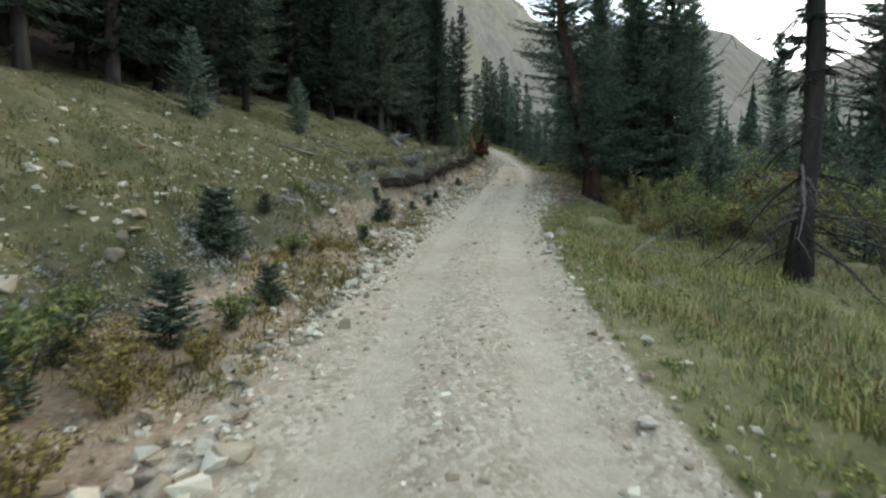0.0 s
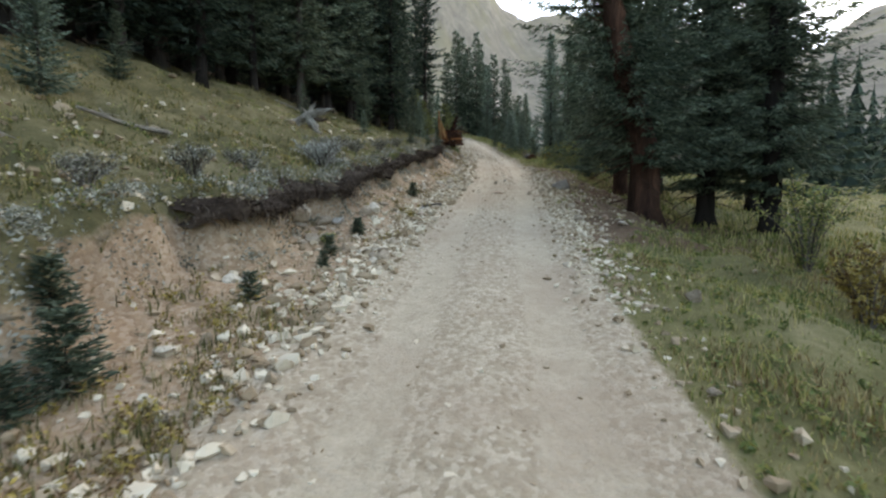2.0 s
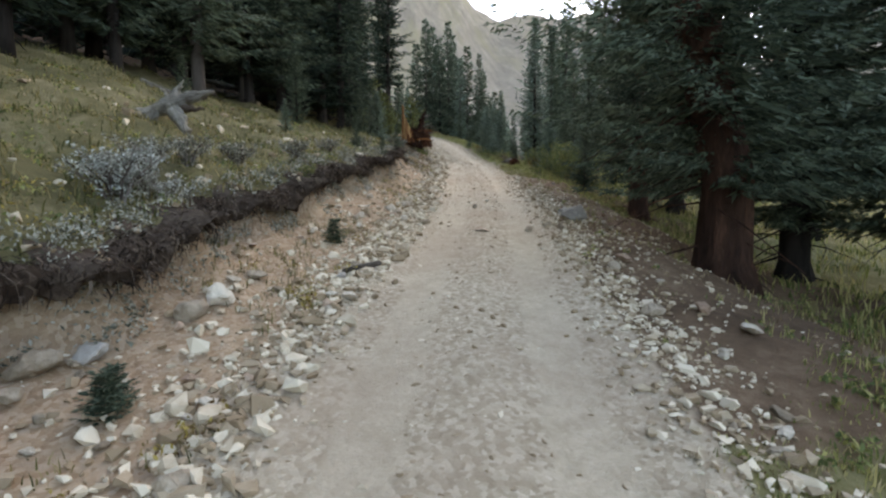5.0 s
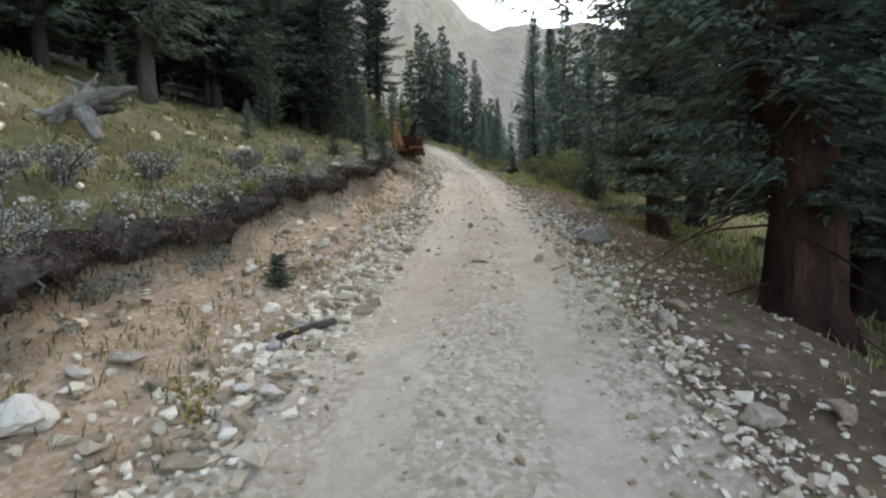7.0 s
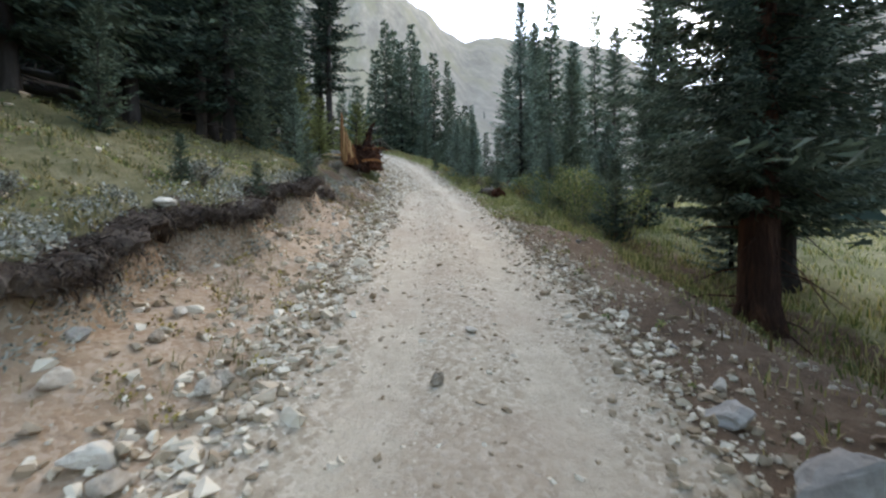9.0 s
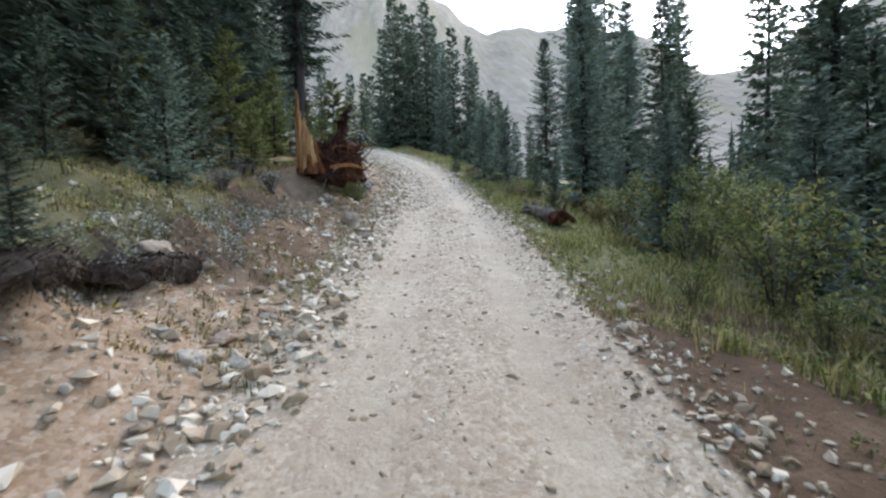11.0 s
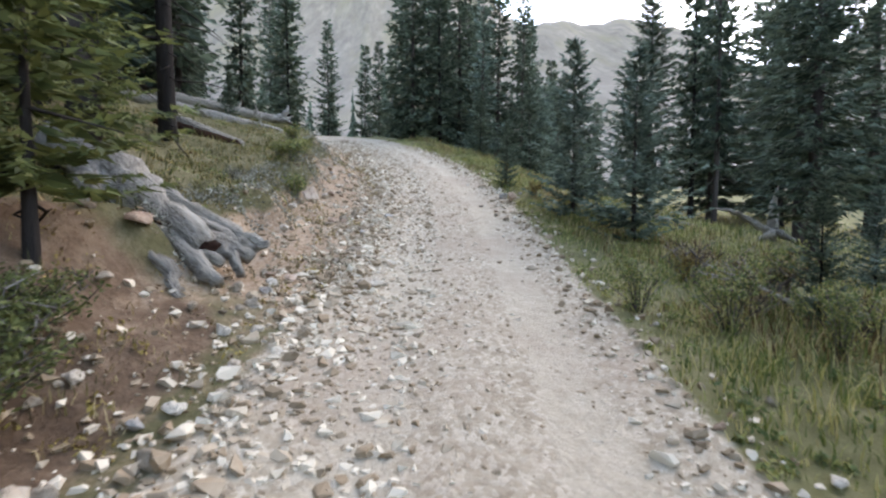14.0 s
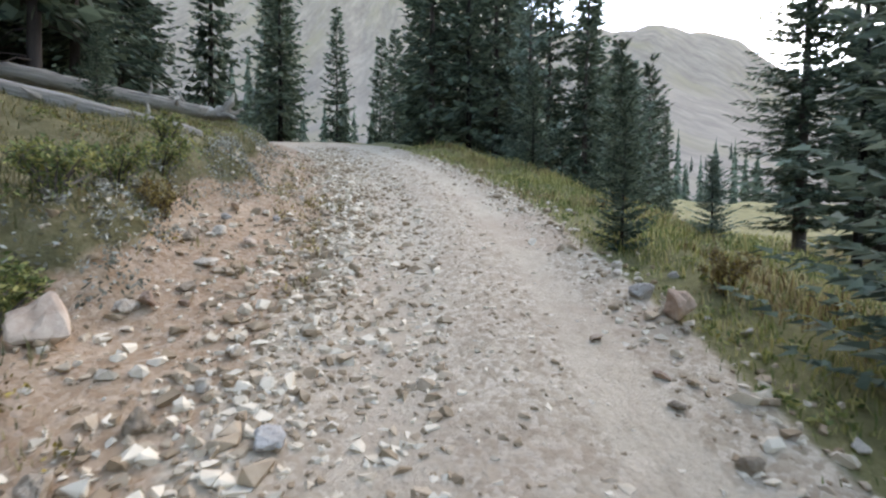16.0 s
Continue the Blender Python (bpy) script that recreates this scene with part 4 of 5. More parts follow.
def scatter(name, label, count, seed, draw, mat, up=0.10):
    """Loose stones as one mesh: draw gives x, y, size for each, or None."""
    r = np.random.RandomState(seed)
    got = []
    while len(got) < count:
        q = draw(r)
        if q is not None:
            got.append(q)
    got = np.array(got)
    zs = ground_z(got[:, 0], got[:, 1])
    vs, fs, n = [], [], 0
    for (x, y, s), z in zip(got, zs):
        k = r.randint(len(PEB_V))
        a, b = r.uniform(0, 6.28), r.uniform(-0.35, 0.35)
        ca, sa, cb, sb = math.cos(a), math.sin(a), math.cos(b), math.sin(b)
        rot = np.array([[ca, -sa, 0], [sa, ca, 0], [0, 0, 1]]) @ np.array([[1, 0, 0], [0, cb, -sb], [0, sb, cb]])
        v = PEB_V[k] * (s * np.array([r.uniform(0.8, 1.25), r.uniform(0.75, 1.0), r.uniform(0.85, 1.15)])) @ rot.T
        v = v + np.array([x, y, z + s * up])
        vs.append(v)
        fs.append(PEB_F[k] + n)
        n += len(v)
    return tagged(new(name, mesh_from(name, np.concatenate(vs), np.concatenate(fs), mat)), label, "stones", kind="stuff")


def at_road(y, d):
    return float(road_x(y)) + d


def bank_stone(r):
    y = r.uniform(-1, 62) if r.uniform() < 0.5 else (r.uniform(46, 60) if r.uniform() < 0.5 else r.uniform(9, 46))
    d = -r.uniform(1.1, 3.25) if r.uniform() < 0.65 else -1.3 - abs(r.normal(0, 0.45))
    s = 0.03 + 0.07 * r.uniform() ** 2 + 0.16 * r.uniform() ** 6
    return at_road(y, d), y, s * np.interp(-d, [1, 2, 3.2], [1.2, 1.0, 0.8]) * (0.8 if y > 43 else 1.0)


def edge_stone(r):
    y = r.uniform(-1, 62) if r.uniform() < 0.7 else r.uniform(14, 30)
    side = r.uniform() < 0.55
    keep = np.interp(y, [0, 8, 12, 17, 22, 60], [0.5, 0.3, 0.35, 1, 1, 1]) if not side else np.interp(y, [0, 9, 14, 60], [0.9, 0.5, 1, 1])
    if r.uniform() > keep:
        return None
    d = r.normal(1.5, 0.24) * (-1 if side else 1)
    if y > 42 and not side:
        d = r.normal(1.35, 0.22)
    if side:
        d -= 0.08
    return at_road(y, d), y, 0.03 + 0.065 * r.uniform() ** 1.5 + 0.11 * r.uniform() ** 5


def track_stone(r):
    y = r.uniform(-1, 64)
    keep = np.interp(y, [0, 4, 7, 14, 18, 26, 38, 43, 64], [0.4, 0.35, 0.06, 0.06, 0.25, 0.35, 0.5, 0.9, 1.0])
    d = r.uniform(-1.45, 1.4)
    if y > 43 and r.uniform() < 0.4:
        d = -r.uniform(0.35, 1.5)
    rut = math.exp(-((d - 0.62) / 0.24) ** 2) + (0.6 if y < 43 else 0.2) * math.exp(-((d + 0.7) / 0.26) ** 2)
    if r.uniform() > keep * (1 - 0.9 * min(1, rut)):
        return None
    big = 1.6 if y > 43 and d < -0.3 else 1.0
    return at_road(y, d), y, big * (0.02 + 0.035 * r.uniform() + 0.075 * r.uniform() ** 6)


def shoulder_stone(r):
    y = r.uniform(15, 36)
    d = 1.4 + abs(r.normal(0, 0.42)) + (r.uniform(0, 2.0) if r.uniform() < np.interp(y, [19, 23, 30], [0.12, 0.5, 0.4]) else 0)
    if r.uniform() > np.interp(y, [15, 19, 30, 36], [0.3, 1, 1, 0.3]):
        return None
    return at_road(y, d), y, 0.02 + 0.05 * r.uniform() ** 1.5 + 0.08 * r.uniform() ** 6


def hill_stone(r):
    y = r.uniform(0, 36)
    d = -3.3 - abs(r.normal(0, 2.4))
    if r.uniform() > np.interp(y, [0, 14, 20, 36], [1, 0.8, 0.3, 0.12]):
        return None
    return at_road(y, d), y, 0.05 + 0.12 * r.uniform() ** 2 + 0.16 * r.uniform() ** 6


scatter("bank_stones", "pale broken stones strewn over the brown cut bank", 13200, 1, bank_stone, M_STONE)
scatter("edge_stones", "rows of loose pale stones along both track edges", 8500, 2, edge_stone, M_STONE)
scatter("track_stones", "pale gravel stones loose on the track", 12500, 3, track_stone, M_STONE, -0.04)
scatter("shoulder_stones", "loose stones on the brown shoulder under the spruces", 3600, 4, shoulder_stone, M_STONE)
scatter("hillside_stones", "white stones showing through the hillside turf", 1500, 6, hill_stone, M_STONE)

# the larger loose stones, each by itself
lr = np.random.RandomState(44)
for k in range(270):
    y = lr.uniform(2, 58)
    d = -lr.uniform(1.35, 2.9) if lr.uniform() < 0.72 else lr.uniform(1.35, 1.9) + (lr.uniform(0, 1.2) if 16 < y < 34 else 0)
    rock(at_road(y, d), y, lr.uniform(0.09, 0.2) if d < 0 else lr.uniform(0.08, 0.15), (M_ROCK, M_ROCK, M_ROCK, M_ROCK, M_ROCK, M_ROCK, GREY, RUST)[lr.randint(8)], "loose pale stone lying beside the track", 0.15, None, "stone", "loose stones")

# ---- grass and low plants ----
def blades(name, label, mat, count, seed, draw, tall, per=9, wide=0.006, spread=0.07, lean=0.8, category="grass"):
    """Tufts of bent, tapering blades in one mesh."""
    r = np.random.RandomState(seed)
    got = []
    while len(got) < count:
        q = draw(r)
        if q is not None:
            got.append(q)
    got = np.array(got)
    m = len(got) * per
    x = np.repeat(got[:, 0], per) + r.normal(0, spread, m)
    y = np.repeat(got[:, 1], per) + r.normal(0, spread, m)
    s = np.repeat(got[:, 2], per)
    z = ground_z(x, y) - 0.01
    a = r.uniform(0, 6.2832, m)
    h = tall * s * r.uniform(0.5, 1.25, m)
    out = h * lean * r.uniform(0.1, 1.2, m)
    w = wide * (0.6 + 0.8 * r.uniform(0, 1, m)) * (0.6 + 0.4 * s)
    dx, dy = np.cos(a), np.sin(a)
    base = np.stack([x, y, z], -1)
    sx = np.stack([-dy * w, dx * w, 0 * w], -1)
    mid = base + np.stack([dx * out * 0.35, dy * out * 0.35, h * 0.6], -1)
    tip = base + np.stack([dx * out, dy * out, h], -1)
    v = np.stack([base - sx, base + sx, mid + sx * 0.8, mid - sx * 0.8, tip], 1).reshape(-1, 3)
    k = np.arange(m)[:, None] * 5
    q4 = (k + np.array([0, 1, 2, 3])).tolist()
    t3 = (k + np.array([3, 2, 4])).tolist()
    return tagged(new(name, mesh_from(name, v, q4 + t3, mat)), label, category, kind="stuff")


def meadow_spot(r):
    y = r.uniform(-2, 64)
    d = 1.42 + abs(r.normal(0, 1)) * 2.6
    if 17 < y < 34 and d < np.interp(y, [17, 19.2, 30, 34], [1.6, 4.2, 4.0, 1.7]) and r.uniform() > 0.08:
        return None
    x = at_road(y, d)
    clump = math.sin(x * 3.1 + 2 * math.sin(y * 1.3)) + math.sin(y * 2.7 + 1.5 * math.sin(x * 1.9)) + r.uniform(-0.6, 0.6)
    if clump < -1.3 and r.uniform() < 0.4:
        return None
    edge = np.interp(d, [1.4, 1.9, 2.6], [0.35, 0.7, 1.0]) * (1.0 + 0.3 * clump)
    return x, y, edge * np.interp(y, [0, 11, 13, 17.5, 30, 60], [0.8, 0.75, 0.5, 0.5, 0.95, 0.95]) * r.uniform(0.6, 1.2)


def dry_patch(r):
    q = meadow_spot(r)
    if q is None or math.sin(q[0] * 2.1 + 1) + math.sin(q[1] * 1.7) + 0.7 * math.sin(q[1] * 3.1 + q[0] * 2) + r.uniform(-0.8, 0.8) < 0.4:
        return None
    return q


def far_meadow_spot(r):
    y = r.uniform(14, 75)
    d = 5 + 22 * r.uniform() ** 1.4
    return at_road(y, d), y, 1.5


def hill_spot(r):
    y = r.uniform(-2, 62)
    d = -3.15 - abs(r.normal(0, 1)) * 3.4
    if 39 < y < 46 and d > -4:
        return None
    return at_road(y, d), y, r.uniform(0.5, 1.0)


def bank_spot(r):
    y = r.uniform(-2, 14) if r.uniform() < 0.55 else r.uniform(8, 60)
    d = -r.uniform(1.5, 3.2)
    if math.sin(y * 2.3) + math.sin(y * 0.9 + d * 2.0) + r.uniform(-1.4, 1.4) < (0.0 if y < 10 else 0.7):
        return None
    return at_road(y, d), y, r.uniform(0.4, 0.9)


def slope_spot(r):
    y = r.uniform(33, 46)
    d = -r.uniform(1.6, 4.6)
    return at_road(y, d), y, r.uniform(0.4, 1.0)


def lip_spot(r):
    y = r.uniform(-1, 60)
    d = -(float(lip_place(y)) + 0.1 + r.uniform(-0.22, 0.42))
    if y > 39 and (y < 46 or r.uniform() < 0.25):
        return None
    return at_road(y, d), y, r.uniform(0.6, 1.1)


blades("meadow_grass", "tall green and straw-coloured meadow grass beside the track", M_GRASS, 8600, 1, meadow_spot, 0.19, 8, 0.006, 0.09)
blades("dry_meadow_grass", "pale brown dry grass among the green", M_STRAW, 4600, 21, dry_patch, 0.17, 8, 0.006, 0.09)
blades("far_meadow_grass", "yellow-green grass of the open meadow", M_GRASS, 4600, 2, far_meadow_spot, 0.13, 7, 0.012, 0.22)
blades("hill_grass", "short dry olive grass covering the hillside", M_DRY, 4900, 3, hill_spot, 0.15, 8, 0.009, 0.08)
blades("bank_grass", "sparse dry grass growing between the stones", M_DRY, 1900, 4, bank_spot, 0.15, 9, 0.005, 0.06)


def leaf_cloud(name, label, mat, count, seed, draw, per, size, radius, tall, category="shrub", lift=0.0):
    """Low plants that cannot be counted: clumps of small leaves in one mesh."""
    r = np.random.RandomState(seed)
    got = []
    while len(got) < count:
        q = draw(r)
        if q is not None:
            got.append(q)
    got = np.array(got)
    m = len(got) * per
    s = np.repeat(got[:, 2], per)
    a, q = r.uniform(0, 6.2832, m), np.sqrt(r.uniform(0, 1, m)) * radius * s
    x, y = np.repeat(got[:, 0], per) + np.cos(a) * q, np.repeat(got[:, 1], per) + np.sin(a) * q
    z = ground_z(x, y) + lift + r.uniform(0, 1, m) ** 0.8 * tall * s * np.sqrt(np.clip(1.1 - (q / (radius * s)) ** 2, 0, 1))
    c = np.stack([x, y, z], -1)
    d1 = r.normal(size=(m, 3))
    d1 /= np.linalg.norm(d1, axis=1)[:, None]
    d2 = np.cross(d1, r.normal(size=(m, 3)))
    d2 /= np.linalg.norm(d2, axis=1)[:, None]
    l = (size * r.uniform(0.6, 1.3, m))[:, None]
    v = np.stack([c - d1 * l, c + d2 * l * 0.45, c + d1 * l, c - d2 * l * 0.45], 1).reshape(-1, 3)
    f = (np.arange(m)[:, None] * 4 + np.arange(4)).tolist()
    return tagged(new(name, mesh_from(name, v, f, mat)), label, category, kind="stuff")


leaf_cloud("sod_shrubs", "low grey-green shrubs matted along the lip of the bank", M_SAGE, 2300, 11, lip_spot, 22, 0.023, 0.12, 0.17, lift=0.03)
leaf_cloud("hill_ground_cover", "low olive and brown ground cover on the hillside", M_DRY, 2200, 12, hill_spot, 18, 0.024, 0.16, 0.11)
leaf_cloud("hill_green_cover", "low dark green juniper mats on the hillside", M_WILLOW, 1150, 13, hill_spot, 24, 0.026, 0.22, 0.15)
leaf_cloud("hill_brown_cover", "low reddish-brown autumn plants on the hillside", M_AUTUMN, 600, 17, hill_spot, 20, 0.022, 0.18, 0.12)
leaf_cloud("meadow_herbs", "leafy green herbs among the meadow grass", M_WILLOW, 2300, 14, meadow_spot, 20, 0.026, 0.15, 0.2)
blades("slope_litter", "dry twigs and brown grass stalks on the dark slope", M_STRAW, 520, 24, slope_spot, 0.10, 6, 0.006, 0.06, 1.6, "litter")
leaf_cloud("slope_herbs", "small brown plants on the dark slope", M_AUTUMN, 170, 25, slope_spot, 16, 0.016, 0.1, 0.08)
leaf_cloud("bank_herbs", "small yellowish herbs on the stony bank", M_AUTUMN, 700, 15, bank_spot, 26, 0.02, 0.12, 0.2)


def shrub_kind(name, seed, tall, radius, leaves, size, leaf_mat, stems=14):
    """A many-stemmed shrub with its leaves."""
    r = np.random.RandomState(seed)
    root = new(name)
    b = Build()
    tips = []
    for k in range(stems):
        a, o = r.uniform(0, 6.28), radius * r.uniform(0.2, 1.0)
        h = tall * r.uniform(0.6, 1.05)
        p1 = np.array([math.cos(a) * o * 0.35, math.sin(a) * o * 0.35, h * 0.5])
        p2 = np.array([math.cos(a) * o, math.sin(a) * o, h])
        b.tube([(0.05 * math.cos(a), 0.05 * math.sin(a), -0.03), p1, p2], [0.012, 0.009, 0.003], 3, cap=False)
        tips += [(p1, p2), (p1 * np.array([0.6, 0.6, 0.1]), p1)]
        for j in range(3):
            s = r.uniform(0.2, 0.9)
            p = p1 + (p2 - p1) * s
            e = p + np.array([r.uniform(-0.3, 0.3), r.uniform(-0.3, 0.3), r.uniform(0.05, 0.3)]) * radius
            b.tube([p, e], [0.006, 0.002], 3, cap=False)
            tips.append((p, e))
    part("stem", b.mesh("stem", M_STEM), root)
    vs, fs, n = [], [], 0
    for k in range(leaves):
        p, e = tips[r.randint(len(tips))]
        c = p + (e - p) * r.uniform(0.1, 1.05) + r.normal(0, 0.05 * radius, 3)
        d1, d2 = r.normal(size=3), r.normal(size=3)
        d1 /= np.linalg.norm(d1)
        d2 = np.cross(d1, d2)
        d2 /= np.linalg.norm(d2)
        l = size * r.uniform(0.6, 1.3)
        vs += [c - d1 * l, c + d2 * l * 0.4, c + d1 * l, c - d2 * l * 0.4]
        fs.append((n, n + 1, n + 2, n + 3))
        n += 4
    part("foliage", mesh_from("foliage", np.array(vs), fs, leaf_mat), root)
    return root


WILLOW = [shrub_kind("willow_shrub", 71, 1.2, 0.8, 1900, 0.032, M_WILLOW), shrub_kind("willow_shrub", 72, 1.1, 0.75, 1600, 0.032, M_WILLOW, 18), shrub_kind("autumn_shrub", 73, 0.8, 0.6, 2000, 0.03, M_AUTUMN)]
SILVER = shrub_kind("silver_shrub", 78, 0.42, 0.42, 1600, 0.02, M_SILVER, 26)
SAGE = shrub_kind("grey_shrub", 74, 0.42, 0.42, 1200, 0.022, M_SAGE, 22)
BANK_BUSH = shrub_kind("bank_shrub", 75, 0.42, 0.38, 1500, 0.024, M_WILLOW, 16)
BRUSH = shrub_kind("dry_brush", 79, 0.5, 0.6, 420, 0.022, M_STRAW, 20)
JUNIPER = shrub_kind("juniper_shrub", 76, 0.5, 0.5, 5200, 0.02, M_NEEDLE_OLIVE, 44)
for x, y, s in [(3.25, 43.6, 1.25), (3.0, 44.25, 1.1), (3.35, 43.1, 0.8)]:
    stand(JUNIPER, x, y, s, rng.uniform(0, 360), "low dark green juniper bush on the bank", "shrub", "juniper bushes")
for x, y, k, s in [(5.6, 10.4, 0, 1.0), (6.6, 9.6, 1, 1.1), (7.4, 11.3, 0, 1.2), (5.9, 12.4, 1, 0.9), (6.8, 14.6, 0, 1.1), (5.2, 13.9, 2, 1.0), (7.7, 8.4, 0, 1.2), (8.6, 12.6, 1, 1.3), (8.3, 11.9, 2, 2.2), (9.2, 13.6, 2, 2.0), (7.6, 12.6, 2, 1.6), (9.6, 11.8, 1, 1.8), (7.2, 13.4, 1, 1.5), (8.2, 14.8, 0, 1.8), (6.6, 16.4, 1, 1.2), (9.4, 16.2, 0, 1.9), (7.6, 10.4, 2, 1.4), (6.3, 11.2, 2, 1.2), (4.9, 11.6, 2, 0.8), (7.4, 6.6, 1, 1.0), (6.9, 5.2, 0, 0.8),
                   (7.6, 34.6, 1, 0.5), (8.4, 35.9, 0, 0.8), (8.0, 33.3, 1, 0.6), (8.7, 34.6, 0, 1.3), (9.6, 33.8, 1, 1.4), (9.4, 36.9, 0, 1.3), (8.6, 38.2, 1, 1.0), (10.5, 37.3, 0, 1.3), (10.3, 40.0, 1, 1.2), (11.6, 39.2, 0, 1.4), (11.2, 41.8, 1, 1.3),
                   (9.0, 40.2, 2, 0.9), (9.6, 43.0, 1, 0.6), (10.4, 44.2, 0, 0.8), (8.2, 52.4, 2, 0.5), (7.7, 45.9, 1, 0.55), (8.3, 45.4, 1, 0.6), (8.9, 44.9, 0, 0.5), (8.7, 46.9, 2, 0.45), (9.4, 46.2, 1, 0.6)]:
    stand(WILLOW[k], x, y, s, rng.uniform(0, 360), ("leafy green willow shrub in the wet grass", "leafy green willow shrub in the wet grass", "yellowing autumn shrub in the grass")[k], "shrub", "willow shrubs")
for x, y, s in [(-1.25, 19.7, 1.2), (-1.5, 20.2, 1.2), (-1.05, 20.3, 0.9)]:
    stand(SILVER, x, y, s, rng.uniform(0, 360), "pale silver-leaved shrub on the lip of the bank", "shrub", "silver shrubs")
for x, y, s in [(-1.55, 20.9, 1.0), (-1.2, 21.3, 0.9), (-0.9, 22.4, 0.9), (-2.0, 17.4, 1.0), (-2.3, 16.2, 1.0), (-0.4, 24.4, 0.9), (0.0, 26.2, 0.9), (0.6, 29.2, 1.0), (-2.6, 14.4, 0.9),
                (2.3, 50.0, 0.6), (2.1, 39.0, 0.9), (1.4, 38.4, 0.8), (1.2, 40.2, 0.9)]:
    stand(SAGE, x, y, s, rng.uniform(0, 360), "low grey-leaved shrub on the lip of the bank", "shrub", "grey shrubs")
for x, y, s in [(8.8, 46.9, 1.0), (9.3, 46.3, 1.1), (8.7, 45.7, 0.8), (9.8, 47.0, 1.0), (9.9, 45.6, 0.9)]:
    stand(BRUSH, x, y, s, rng.uniform(0, 360), "dry grey tangled brush at the grass edge", "shrub", "dry brush")
for x, y, k, s in [(-2.3, 2.2, 1, 1.3), (-2.0, 2.9, 1, 1.1), (-2.6, 2.9, 0, 1.2), (-1.9, 2.1, 1, 1.0), (-2.2, 3.2, 1, 1.2), (-2.9, 3.8, 0, 1.0), (-1.8, 3.6, 1, 0.9), (-2.7, 1.8, 0, 1.2), (-1.95, 4.5, 0, 0.8), (-2.2, 7.1, 0, 0.9),
                   (-2.0, 8.0, 1, 0.8), (-1.7, 10.6, 0, 0.7), (-0.6, 16.6, 0, 0.5), (0.1, 22.6, 0, 0.5), (2.9, 51.9, 0, 1.1), (2.7, 52.9, 0, 1.0), (2.6, 53.8, 0, 1.1), (2.9, 53.3, 1, 1.2), (2.2, 54.6, 0, 1.0), (3.1, 51.2, 0, 1.1),
                   (-2.7, 9.2, 0, 0.8), (2.5, 52.3, 0, 0.9)]:
    stand((BANK_BUSH, WILLOW[2])[k], x, y, s * (1 if k == 0 else 0.48), rng.uniform(0, 360), ("low leafy shrub growing on the bank", "yellow and brown autumn shrub beside the track")[k], "shrub", "bank shrubs")


# ---- the torn sod that overhangs the cut bank ----
def sod_edge():
    r = np.random.RandomState(9)
    ylist = list(np.arange(14.8, 35.2, 0.05))
    verts, faces, prev, n = [], [], None, 0
    over, thick = 0.05, 0.15
    for y in ylist:
        lipd = float(lip_place(y))
        over = 0.6 * over + 0.4 * (0.03 + 0.16 * abs(math.sin(y * 3.1) * math.sin(y * 1.3 + 1)) + r.uniform(-0.08, 0.08))
        thick = 0.6 * thick + 0.4 * (0.10 + 0.14 * abs(math.sin(y * 2.2 + 0.5)) + r.uniform(-0.1, 0.12))
        x0, x1, x2 = at_road(y, -(lipd + 0.5)), at_road(y, -(lipd + 0.2)), at_road(y, -(lipd - over))
        top = gz(x1, y) + 0.02
        j = r.uniform(-0.03, 0.03, 4)
        verts += [(x0, y, gz(x0, y) - 0.01), (x1, y, top + 0.01), (x2 - 0.06, y, top - 0.03 + j[0]), (x2 + j[1], y, top - thick * 0.5), (x2 - 0.05 + j[2], y, top - thick + j[3]), (x1, y, top - thick * 0.8)]
        if prev is not None and y - prev < 0.2:
            faces += [(n - 6 + k, n - 5 + k, n + 1 + k, n + k) for k in range(5)]
        prev = y
        n += 6
    tagged(new("sod_edge", mesh_from("sod_edge", np.array(verts), faces, M_ROOT, False)), "torn dark sod overhanging the brown cut bank", "turf", kind="structure")
    # hanging roots, dead stems and clods under and over it
    m = 19000
    y = r.choice(ylist, m) + r.uniform(-0.05, 0.05, m)
    lipd = lip_place(y)
    x = road_x(y) - (lipd - r.uniform(-0.3, 0.16, m))
    zt = ground_z(road_x(y) - (lipd + 0.2), y) + r.uniform(-0.16, 0.07, m)
    l = r.uniform(0.04, 0.22, m)
    c = np.stack([x, y, zt], -1)
    e = c + np.stack([r.uniform(-0.06, 0.12, m), r.uniform(-0.09, 0.09, m), -l * r.uniform(-0.3, 1.0, m)], -1)
    a, w = r.uniform(0, 3.14, m), r.uniform(0.003, 0.013, m)
    sv = np.stack([np.cos(a) * w, np.sin(a) * w, 0 * w], -1)
    mid = (c + e) / 2 + np.stack([0.03 + 0 * l, 0 * l, 0.02 + 0 * l], -1)
    v = np.stack([c - sv, c + sv, mid + sv * 0.8, e, mid - sv * 0.8], 1).reshape(-1, 3)
    k = np.arange(m)[:, None] * 5
    f = (k + np.array([0, 1, 2, 4])).tolist() + (k + np.array([4, 2, 3])).tolist()
    tagged(new("hanging_roots", mesh_from("hanging_roots", v, f, M_ROOT)), "dark roots and dead stems hanging from the torn sod", "roots", kind="stuff")


sod_edge()

# ---- fallen timber and stumps ----
def along(a, b):
    """The turn that lays the z axis along the way from a to b."""
    return (Vector(b) - Vector(a)).to_track_quat("Z", "Y").to_matrix().to_4x4()


